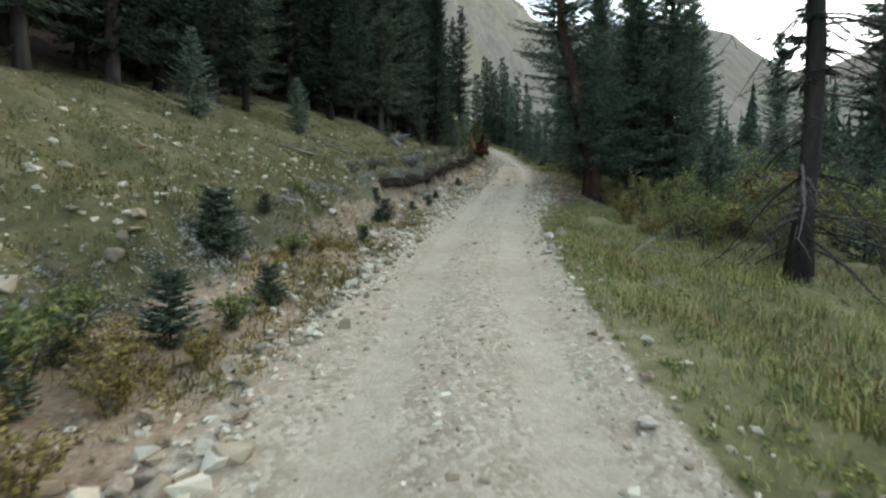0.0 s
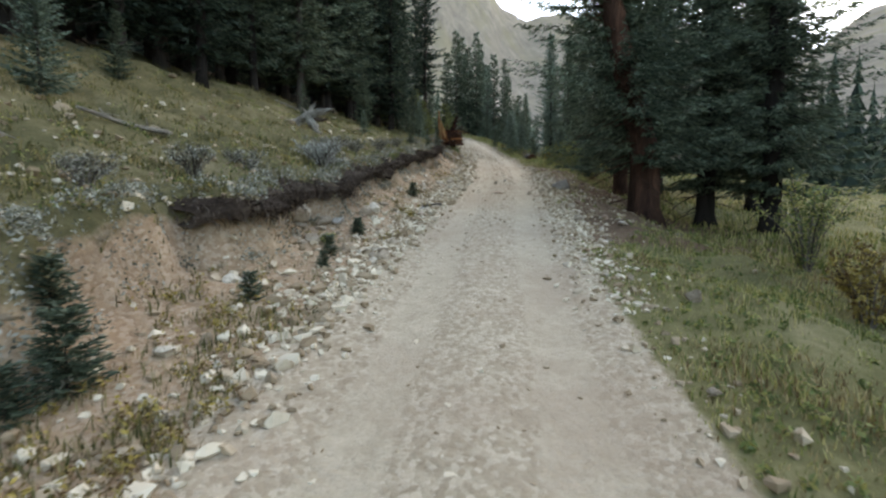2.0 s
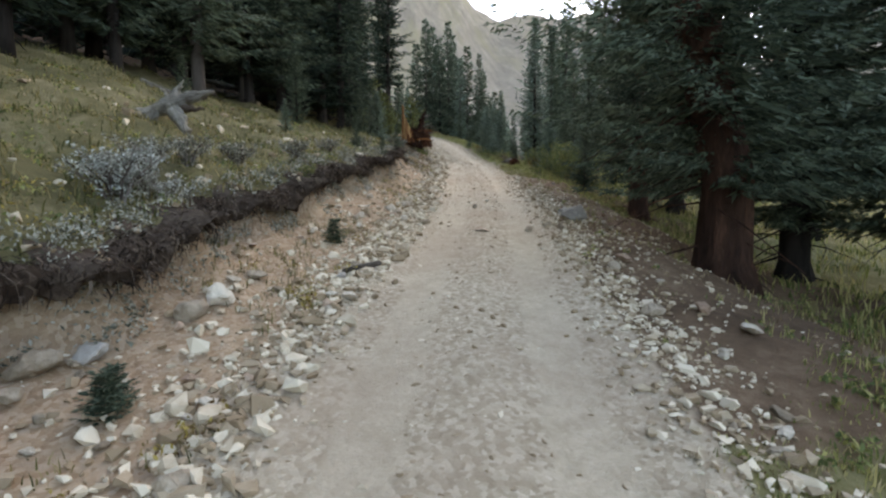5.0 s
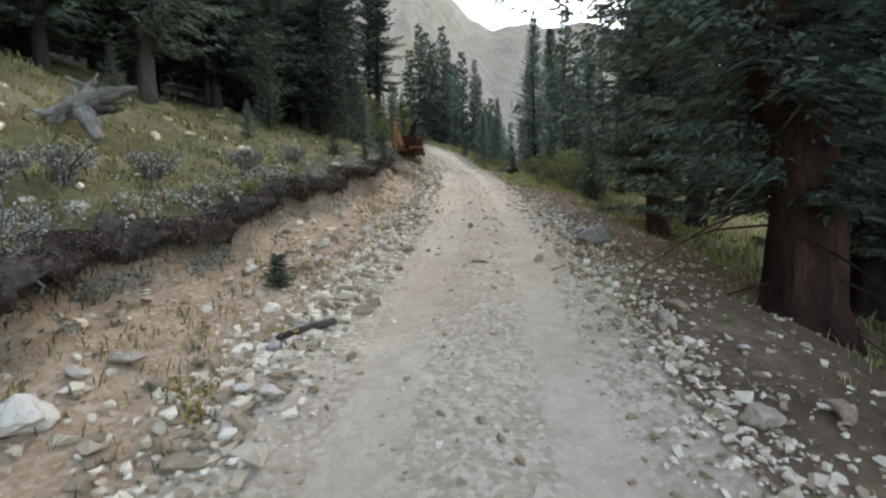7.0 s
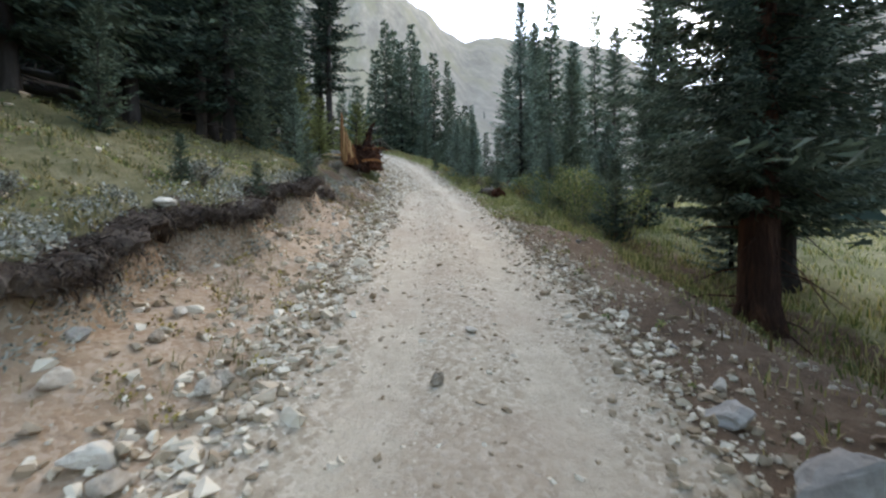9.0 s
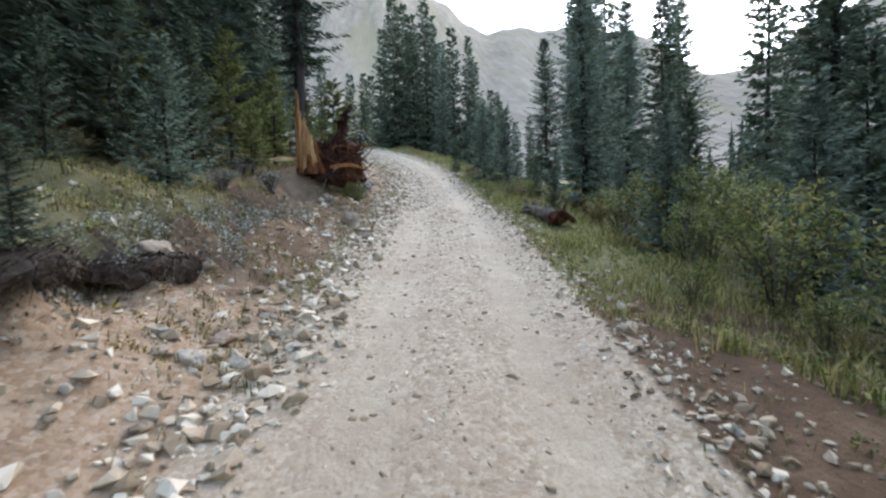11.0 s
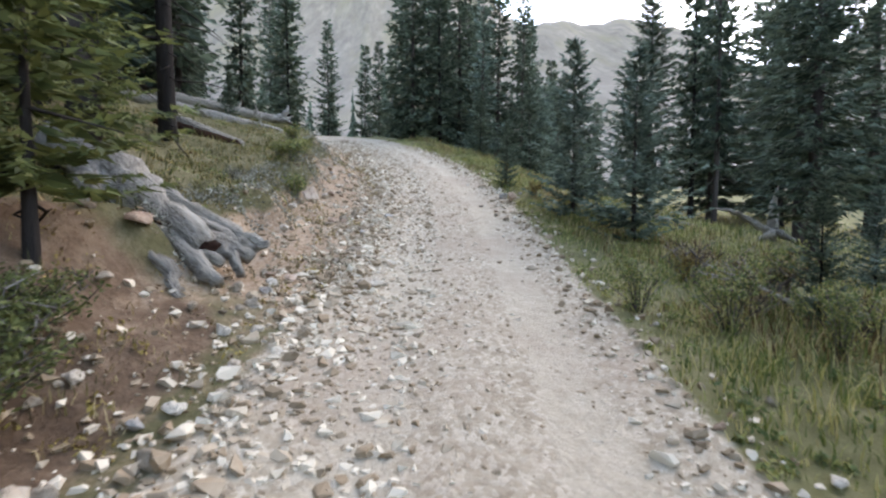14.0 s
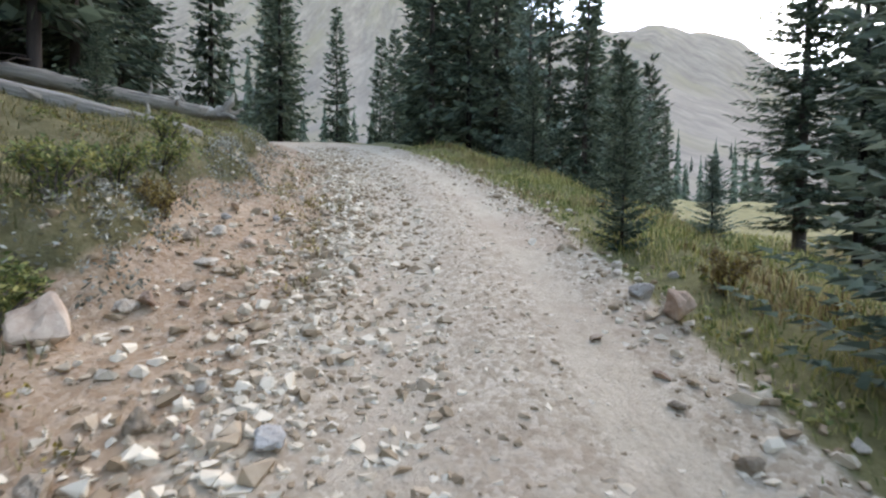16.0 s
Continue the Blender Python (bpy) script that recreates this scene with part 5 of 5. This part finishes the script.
def tube_part(kind, pts, radii, sides, rough, mat, parent, r, smooth=True):
    """One limb of timber, built along its own length."""
    turn = Matrix.Translation(pts[0]) @ along(pts[0], pts[-1])
    back = turn.inverted()
    bd = Build()
    bd.tube([back @ Vector(p) for p in pts], radii, sides, r, rough)
    return part(kind, bd.mesh(kind, mat, smooth), parent, "", parent.matrix_basis.inverted() @ turn if parent.parent else turn)


def log(name, a, b, r0, r1, mat, label, seed=1, sides=12, bend=0.05, stubs=4, group="", category="log"):
    """A fallen, slightly bent and uneven trunk from a to b, with broken branch stubs."""
    r = np.random.RandomState(seed)
    a, b = np.array(a, float), np.array(b, float)
    root = new(name)
    root.matrix_basis = Matrix.Translation(a)
    side = np.cross(b - a, [0, 0, 1.0])
    side /= np.linalg.norm(side)
    m = 18
    pts = [(b - a) * (i / m) + side * math.sin(i / m * 3.0 + seed) * bend + np.array([0, 0, 0.3 * bend * math.sin(i / m * 4 + seed)]) for i in range(m + 1)]
    trunk = tube_part("trunk", pts, [(r0 + (r1 - r0) * i / m) * r.uniform(0.93, 1.07) * (0.7 if i in (0, m) else 1) for i in range(m + 1)], sides, 0.09, mat, root, r)
    for k in range(stubs):
        i = r.randint(2, m)
        o = r.normal(size=3)
        o[2] = abs(o[2])
        o /= np.linalg.norm(o)
        ln = r.uniform(0.1, 0.45) * min(1.0, r1 * 9)
        tube_part("branch_stub", [pts[i], pts[i] + o * (r0 + ln * 0.5), pts[i] + o * (r0 + ln) + r.normal(0, 0.05, 3)], [r1 * 0.3, r1 * 0.2, 0.006], 5, 0.1, mat, trunk, r)
    return tagged(root, label, category, group)


def on(x, y, up=0.0):
    return (x, y, gz(x, y) + up)


log("fallen_log", (1.5, 57.0, 10.86), (-3.5, 55.5, 11.88), 0.15, 0.2, M_GREY_WOOD, "long silvered fallen log lying on the grassy slope", 2, group="silvered logs")
log("fallen_log", (0.15, 60.0, 12.0), (-3.0, 57.9, 12.3), 0.14, 0.18, M_GREY_WOOD, "long silvered fallen log lying on the grassy slope", 3, group="silvered logs")
log("fallen_log", on(1.65, 52.55, 0.10), on(0.2, 51.75, 0.34), 0.09, 0.11, M_GREY_WOOD, "short grey log split along its dark heart", 4, stubs=1, group="silvered logs")
log("fallen_log", on(1.6, 52.45, 0.03), on(0.2, 51.6, 0.22), 0.09, 0.10, M_ROT_GAP_SHADE, "dark rotten half of a split log", 5, stubs=0)
log("fallen_log", on(7.85, 42.0, 0.16), on(7.62, 39.1, 0.17), 0.10, 0.145, M_LOG, "brown barked log lying along the track edge", 6, 16, stubs=9)
log("fallen_log", on(10.9, 41.9, 0.1), on(10.2, 40.3, 0.1), 0.07, 0.09, M_GREY_WOOD, "grey log lying in the low shrubs", 7)
log("fallen_log", on(11.6, 54.2, 0.06), on(12.6, 53.4, 0.06), 0.08, 0.1, M_GREY_WOOD, "short grey log in the meadow grass", 8, stubs=1)
log("fallen_log", on(9.4, 51.9, 0.05), on(9.35, 50.7, 0.25), 0.04, 0.07, M_GREY_WOOD, "leaning broken grey stick in the grass", 9, stubs=1, category="branch")
log("dead_branch", on(8.75, 47.6, 0.25), on(8.95, 45.4, 0.2), 0.012, 0.022, M_GREY_WOOD, "long bent dead branch lying in the grass", 10, 6, 0.12, 5, category="branch")
log("dead_branch", on(8.75, 46.7, 0.22), on(10.0, 45.7, 0.16), 0.02, 0.03, M_GREY_WOOD, "long bent dead branch lying in the grass", 11, 6, 0.1, 5, category="branch")
log("dead_branch", on(0.85, 20.5, 0.06), on(1.28, 20.85, 0.05), 0.03, 0.04, M_LOG, "short brown stick on the stones", 12, 6, 0.02, 0, category="branch")
log("dead_branch", on(2.6, 38.6, 0.05), on(3.2, 38.25, 0.04), 0.012, 0.02, M_GREY_WOOD, "thin grey stick on the bank", 13, 5, 0.05, 2, category="branch")
log("dead_branch", on(-4.4, 13.0, 0.06), on(-3.9, 15.2, 0.06), 0.03, 0.05, M_GREY_WOOD, "weathered branch lying on the hillside", 14, 6, 0.08, 3, category="branch")
log("dead_branch", on(-4.1, 16.6, 0.06), on(-3.4, 18.0, 0.06), 0.03, 0.05, M_GREY_WOOD, "weathered branch lying on the hillside", 15, 6, 0.08, 3, category="branch")
log("fallen_log", on(-5.6, 29.6, 0.1), on(-4.4, 31.2, 0.1), 0.05, 0.08, M_GREY_WOOD, "grey log lying at the forest edge", 16, group="forest edge logs")
log("fallen_log", on(-3.9, 26.0, 0.1), on(-3.1, 26.5, 0.12), 0.05, 0.07, M_GREY_WOOD, "grey log lying at the forest edge", 17, group="forest edge logs")
log("fallen_log", on(-5.0, 35.5, 0.12), on(-3.9, 37.2, 0.12), 0.10, 0.13, M_GREY_WOOD, "grey log lying at the forest edge", 18, group="forest edge logs")
log("fallen_log", on(-6.4, 36.2, 0.3), on(-4.6, 38.6, 0.3), 0.10, 0.13, M_GREY_WOOD, "grey log lying at the forest edge", 19, group="forest edge logs")
log("fallen_log", on(-5.6, 34.6, 0.12), on(-4.4, 36.2, 0.12), 0.09, 0.13, M_GREY_WOOD, "grey log lying at the forest edge", 20, group="forest edge logs")
for k, (x0, y0, x1, y1) in enumerate([(3.3, 8.4, 4.0, 9.4), (3.6, 9.4, 4.5, 8.8), (3.9, 10.2, 4.8, 9.7), (3.2, 9.6, 3.9, 8.6)]):
    log("dead_branch", on(x0, y0, 0.14), on(x1, y1, 0.2), 0.008, 0.014, M_GREY_WOOD, "dry pale branch lying in the grass", 30 + k, 5, 0.08, 2, group="dry branches", category="branch")


def rooted(name, base, mat, label, arms, seed=1, category="stump", sides=9):
    """Weathered roots or a stump: each arm is a list of points with radii."""
    r = np.random.RandomState(seed)
    root = new(name)
    root.matrix_basis = Matrix.Translation(base)
    for k, (kind, pts, radii, m) in enumerate(arms):
        fine_p, fine_r = [], []
        for i in range(len(pts) - 1):
            for s in (0, 0.2, 0.4, 0.6, 0.8):
                fine_p.append(np.array(pts[i]) * (1 - s) + np.array(pts[i + 1]) * s + r.normal(0, 0.014, 3))
                fine_r.append((radii[i] * (1 - s) + radii[i + 1] * s) * r.uniform(0.86, 1.1))
        fine_p.append(np.array(pts[-1]))
        fine_r.append(radii[-1])
        tube_part(kind, fine_p, fine_r, sides + 3, 0.24, m or mat, root, r)
    return tagged(root, label, category)


# the silvered root end of a fallen trunk that points at the track
silver_roots = rooted("root_stump", on(3.32, 46.25, -0.06), M_GREY_WOOD, "large silvered fallen trunk with its forked root end beside the track", [
    ("trunk", [(-1.9, 1.15, 1.36), (-0.95, 0.45, 0.90), (-0.45, 0.2, 0.56), (0.02, 0.1, 0.24)], [0.19, 0.25, 0.25, 0.15], None),
    # dark core under the roots: shade of the deep gaps put into its colour
    ("heartwood", [(-0.85, 0.36, 0.80), (-0.45, 0.18, 0.52), (0.06, 0.08, 0.20)], [0.13, 0.19, 0.15], M_ROT_GAP_SHADE),
    ("root", [(-1.1, 0.42, 1.0), (-0.35, 0.2, 0.57), (0.1, 0.25, 0.32), (0.36, 0.3, 0.16)], [0.12, 0.09, 0.08, 0.06], None),
    ("root", [(-1.0, 0.5, 1.08), (-0.3, 0.42, 0.64), (0.15, 0.45, 0.38), (0.42, 0.4, 0.30)], [0.10, 0.075, 0.07, 0.035], None),
    ("root", [(-1.0, 0.28, 0.92), (-0.4, 0.05, 0.46), (0.05, -0.1, 0.18), (0.26, -0.22, 0.0)], [0.12, 0.09, 0.08, 0.06], None),
    ("root", [(-0.95, 0.15, 0.82), (-0.4, -0.14, 0.36), (-0.05, -0.34, 0.08), (0.1, -0.5, -0.08)], [0.10, 0.075, 0.06, 0.045], None),
    ("root", [(-0.95, 0.05, 0.74), (-0.65, -0.2, 0.38), (-0.4, -0.45, 0.08)], [0.08, 0.055, 0.03], None),
    ("root", [(0.0, 0.25, 0.36), (0.25, 0.12, 0.2), (0.36, 0.02, 0.05)], [0.06, 0.05, 0.035], None),
    ("root", [(0.05, 0.3, 0.34), (0.32, 0.36, 0.26), (0.5, 0.34, 0.3)], [0.07, 0.06, 0.03], None),
    ("root", [(-0.5, 0.28, 0.72), (-0.1, 0.33, 0.5), (0.2, 0.36, 0.3)], [0.06, 0.06, 0.05], None),
    ("root", [(-0.45, 0.0, 0.5), (-0.1, -0.02, 0.34), (0.22, 0.0, 0.14)], [0.06, 0.055, 0.04], None)], 3, "stump", 9)
silver_roots.scale = (1.2, 1.2, 1.2)


def snapped_stump(x, y):
    """A shell of split wood standing on one side of a rotten heart, and the torn root plate beside it."""
    r = np.random.RandomState(12)
    root = new("snapped_stump")
    root.matrix_basis = Matrix.Translation(on(x, y, -0.05))

    def board(a0, a1, ro, ri, h, mat, tip=0.25):
        """One splinter of the shell: a thick, slightly curved board with a torn slanting tip."""
        v, fs = [], []
        am = (a0 + a1) / 2
        cut = r.uniform(-tip, tip)
        for f in (0, 0.35, 0.7, 1.0):
            for q in (ro, ri):
                for a, t in ((a0, -cut), (am, 0.05), (a1, cut)):
                    k = q * (1.2 - 0.34 * f) + r.uniform(-0.012, 0.012)
                    if f == 1.0:
                        k = (ro + ri) / 2 * 0.86 + (k - (ro + ri) / 2) * 0.5
                    z = h * f + (t * 0.5 * min(0.5, h) * (f ** 3))
                    v.append((math.cos(a) * k - 0.05 * z, math.sin(a) * k, z))
        for i in range(3):
            b = i * 6
            fs += [(b, b + 1, b + 7, b + 6), (b + 1, b + 2, b + 8, b + 7), (b + 4, b + 3, b + 9, b + 10), (b + 5, b + 4, b + 10, b + 11), (b + 3, b, b + 6, b + 9), (b + 2, b + 5, b + 11, b + 8)]
        fs += [(18, 19, 22, 21), (19, 20, 23, 22)]
        part("splinter", mesh_from("splinter", v, fs, mat), root)

    heights = [0.5, 0.75, 1.0, 2.0, 1.95, 1.45, 1.1, 1.22, 1.28, 1.16, 0.98, 0.9, 0.62, 0.8, 0.5, 0.42, 0.3]
    for k, h in enumerate(heights):
        a = radians(165 + 10.5 * k)
        board(a, a + radians(r.uniform(9.5, 13)), 0.30 + r.uniform(-0.02, 0.02), 0.23, h * r.uniform(0.94, 1.04), M_SPLIT if k < 13 else M_SPLIT_RED)
    for k in range(16):
        a = radians(160 + 11 * k + r.uniform(-3, 3))
        board(a, a + radians(r.uniform(8, 16)), 0.345, 0.295, r.uniform(0.2, 0.62), M_SPLIT_RED if k % 4 else M_ROT_GAP_SHADE, 0.6)

    def mass(name, points, radii, mat, knob):
        """A torn, lumpy mass of rotten wood and earth."""
        b = Build()
        b.tube(points, radii, 22, None)
        v = np.concatenate(b.v)
        for q in range(len(v)):
            p = Vector(v[q])
            v[q] += np.array(noise.noise_vector(p * 2.4)) * knob * 1.1 + np.array(noise.noise_vector(p * 5.0)) * knob + np.array(noise.noise_vector(p * 13.0)) * knob * 0.55
        b.v = [v]
        part(name, b.mesh(name, mat, False), root)

    def line(*pts, n=5):
        out = []
        for p, q in zip(pts, pts[1:]):
            out += [np.array(p) + (np.array(q) - np.array(p)) * k / n for k in range(n)]
        return out + [np.array(pts[-1])]

    mass("heartwood", line((0.05, 0.1, -0.1), (0.1, 0.15, 0.5), (0.2, 0.2, 0.8)), list(np.interp(range(11), [0, 5, 10], [0.33, 0.27, 0.05])), M_ROT_GAP_SHADE, 0.14)
    mass("root_plate", line((0.35, 0.12, -0.15), (0.55, 0.08, 0.3), (0.6, 0.1, 0.62), (0.66, 0.14, 0.85)), list(np.interp(range(16), [0, 5, 10, 15], [0.42, 0.40, 0.27, 0.10])), M_ROT_GAP_SHADE, 0.2)
    mass("root_plate", line((0.8, 0.05, -0.1), (0.95, 0.0, 0.2), (1.0, 0.05, 0.42), (0.98, 0.1, 0.6)), list(np.interp(range(16), [0, 5, 10, 15], [0.30, 0.30, 0.2, 0.06])), M_RED_ROT, 0.2)
    mass("root", line((0.52, 0.1, 0.55), (0.68, 0.14, 1.05), (0.84, 0.2, 1.45), (0.88, 0.2, 1.78)), list(np.interp(range(16), [0, 5, 10, 15], [0.15, 0.12, 0.09, 0.03])), M_ROT_GAP_SHADE, 0.15)

    def twist(p, o, ln, q, mat, curl=0.5):
        """A thin root that wanders as it runs out."""
        pts, rad = [np.array(p, float)], [q]
        o = np.array(o, float) / np.linalg.norm(o)
        for k in range(7):
            o = o + r.normal(0, curl * 0.33, 3) + np.array([0, 0, -0.06])
            o /= np.linalg.norm(o)
            pts.append(pts[-1] + o * ln / 7)
            rad.append(q * (1 - (k + 1) / 7.6))
        tube_part("root", pts, rad, 5, 0.14, mat, root, r, False)

    for k in range(170):
        p = (0.65 + r.uniform(-0.45, 0.5), 0.05 + r.uniform(-0.32, 0.15), 0.3 + r.uniform(-0.3, 0.5))
        o = (r.uniform(-0.5, 1.0), r.uniform(-1.0, 0.5), r.uniform(-0.7, 0.6))
        twist(p, o, r.uniform(0.25, 0.8), r.uniform(0.007, 0.028), M_GREY_WOOD if k % 11 == 0 else (M_SPLIT_RED if k % 9 == 4 else (M_RED_ROT if k % 3 else M_ROT_GAP_SHADE)))
    for k in range(12):
        twist((0.8, 0.1, 1.2 + 0.04 * k), (r.uniform(-0.6, 1), r.uniform(-0.8, 0.5), r.uniform(-0.4, 0.6)), r.uniform(0.15, 0.45), 0.015, M_ROT_GAP_SHADE)
    # bleached dead branches that arch out of the torn roots
    for e in ((0.35, -0.05, 0.15), (0.6, -0.1, -0.02), (0.25, -0.25, 0.05)):
        tube_part("dead_branch", [(0.75, -0.02, 0.55), (0.82, -0.05, 0.85), (0.98, -0.08, 1.0), (1.1 + e[0] * 0.4, -0.1, 0.92 + e[2]), (1.1 + e[0], -0.12 + e[1], 0.6 + e[2])], [0.014, 0.012, 0.01, 0.008, 0.004], 5, 0.1, M_GREY_WOOD, root, r)

    def plank(pts, wide, thick, mat):
        """A torn slab of wood: broad, thin and ragged at its end."""
        v, fs = [], []
        for k, p in enumerate(pts):
            w = wide * (1.0 if k < len(pts) - 1 else 0.55) * r.uniform(0.85, 1.1)
            for dy, dz in ((-thick, -w), (-thick, w), (thick, w * 0.9), (thick, -w * 0.9)):
                v.append((p[0] + r.uniform(-0.02, 0.02), p[1] + dy, p[2] + dz))
        for k in range(len(pts) - 1):
            fs += [(k * 4 + e, k * 4 + (e + 1) % 4, k * 4 + 4 + (e + 1) % 4, k * 4 + 4 + e) for e in range(4)]
        e = (len(pts) - 1) * 4
        fs += [(3, 2, 1, 0), (e, e + 1, e + 2, e + 3)]
        part("splinter", mesh_from("splinter", v, fs, mat), root)

    plank([(0.5, -0.36, 0.14), (0.7, -0.4, 0.17), (0.9, -0.42, 0.18), (1.08, -0.44, 0.15), (1.22, -0.45, 0.08)], 0.045, 0.03, M_SPLIT_RED)
    plank([(0.45, -0.35, 0.15), (0.65, -0.38, 0.19), (0.85, -0.4, 0.19)], 0.03, 0.02, M_SPLIT_RED)
    plank([(-1.0, -0.1, 0.36), (-0.75, -0.12, 0.39), (-0.5, -0.12, 0.38), (-0.25, -0.12, 0.4)], 0.045, 0.02, M_SPLIT)
    plank([(0.86, 0.12, 1.48), (1.0, 0.1, 1.5), (1.2, 0.08, 1.58)], 0.035, 0.015, M_GREY_WOOD)
    return tagged(root, "snapped stump with pale split wood and red rotten roots", "stump")


snapped_stump(2.48, 41.75)
# rotten butt of the log at the grass edge
rooted("rotten_stump", on(7.62, 39.1, 0.03), M_RED_ROT, "dark red rotten log end crumbling in the grass", [
    ("heartwood", [(0.0, 0.2, 0.1), (0.0, -0.05, 0.14), (0.02, -0.25, 0.06)], [0.11, 0.13, 0.08], None),
    ("root", [(0.05, -0.05, 0.1), (0.2, -0.12, 0.12), (0.36, -0.1, 0.02)], [0.08, 0.06, 0.02], None),
    ("root", [(0.0, -0.1, 0.12), (0.1, -0.25, 0.18), (0.3, -0.36, 0.05)], [0.07, 0.05, 0.015], None),
    ("root", [(0.0, -0.1, 0.12), (-0.1, -0.25, 0.14), (-0.24, -0.3, 0.0)], [0.07, 0.045, 0.015], None),
    ("root", [(0.0, -0.12, 0.14), (0.02, -0.3, 0.25), (0.06, -0.42, 0.22)], [0.06, 0.04, 0.012], None),
    ("root", [(0.05, 0.0, 0.15), (0.16, 0.02, 0.28), (0.24, 0.0, 0.38)], [0.05, 0.03, 0.01], None),
    ("root", [(-0.05, 0.0, 0.15), (-0.1, 0.05, 0.3), (-0.12, 0.06, 0.4)], [0.07, 0.05, 0.02], M_GREY_WOOD)], 7)
# the twisted silver stump on the hillside
rooted("driftwood_stump", on(-2.42, 23.8, -0.1), M_GREY_WOOD, "twisted silver-grey dead stump on the hillside", [
    ("trunk", [(-0.5, 0.05, 0.28), (-0.15, 0.0, 0.42), (0.15, -0.02, 0.52), (0.45, -0.05, 0.63), (0.78, -0.08, 0.70)], [0.05, 0.13, 0.15, 0.09, 0.025], None),
    ("root", [(-1.5, 0.1, 0.42), (-0.9, 0.05, 0.36), (-0.3, 0.0, 0.4)], [0.012, 0.03, 0.06], None),
    ("root", [(-0.75, -0.05, 0.24), (-0.4, -0.03, 0.32), (0.0, 0.0, 0.42)], [0.02, 0.055, 0.09], None),
    ("root", [(0.05, -0.05, 0.45), (0.22, -0.2, 0.22), (0.44, -0.36, -0.06)], [0.13, 0.11, 0.07], None),
    ("root", [(0.08, 0.0, 0.52), (0.15, 0.0, 0.76), (0.25, 0.0, 0.92)], [0.08, 0.05, 0.012], None),
    ("root", [(0.0, 0.0, 0.5), (-0.06, 0.0, 0.68), (-0.14, 0.0, 0.78)], [0.06, 0.03, 0.01], None),
    ("root", [(-0.2, -0.02, 0.38), (-0.3, -0.15, 0.16), (-0.38, -0.2, -0.05)], [0.09, 0.06, 0.03], None),
    ("root", [(0.2, -0.05, 0.44), (0.42, -0.1, 0.38), (0.62, -0.1, 0.42)], [0.08, 0.05, 0.012], M_ROOT)], 8)
rooted("driftwood_stump", on(14.1, 52.7), M_GREY_WOOD, "broken silver-grey snag standing in the meadow", [
    ("trunk", [(0.0, 0.0, -0.1), (0.02, 0.0, 0.5), (0.06, 0.0, 1.0), (0.14, 0.0, 1.3)], [0.15, 0.10, 0.06, 0.012], None),
    ("root", [(0.0, 0.0, 0.2), (-0.4, -0.1, 0.3), (-0.9, -0.1, 0.62), (-1.4, 0.0, 0.75)], [0.10, 0.08, 0.06, 0.02], None),
    ("root", [(0.0, -0.05, 0.2), (-0.3, -0.25, 0.12), (-0.6, -0.4, 0.0)], [0.1, 0.07, 0.03], None),
    ("root", [(0.0, -0.05, 0.25), (0.15, -0.3, 0.08), (0.25, -0.45, -0.05)], [0.1, 0.07, 0.04], None)], 9)
rooted("root_stump", on(0.4, 60.15, 0.15), M_GREY_WOOD, "grey upturned root end of a fallen log", [
    ("root", [(-0.5, -0.2, 0.2), (0.0, 0.0, 0.25), (0.25, 0.05, 0.5), (0.3, 0.05, 0.75)], [0.15, 0.14, 0.08, 0.02], None),
    ("root", [(-0.2, 0.0, 0.2), (0.25, -0.1, 0.15), (0.5, -0.2, 0.05)], [0.12, 0.08, 0.03], None),
    ("root", [(-0.2, 0.0, 0.25), (0.2, 0.2, 0.3), (0.45, 0.3, 0.4)], [0.1, 0.06, 0.02], None)], 10)
rooted("driftwood_stump", on(-2.7, 8.3), M_GREY_WOOD, "small tangle of grey dead roots on the bank", [
    ("root", [(-0.2, 0.0, 0.05), (0.0, 0.0, 0.25), (0.2, -0.1, 0.1)], [0.03, 0.035, 0.02], None),
    ("root", [(-0.1, 0.1, 0.0), (0.05, 0.0, 0.2), (0.1, 0.0, 0.38)], [0.03, 0.025, 0.01], None),
    ("root", [(0.0, 0.0, 0.2), (0.3, 0.05, 0.22), (0.4, -0.1, 0.0)], [0.03, 0.025, 0.015], None)], 11)

for kind in [*BIG, *MID, *BACK, *YOUNG, SEEDLING, *OLD, *WILLOW, SILVER, BRUSH, SAGE, BANK_BUSH, JUNIPER]:
    retire(kind)
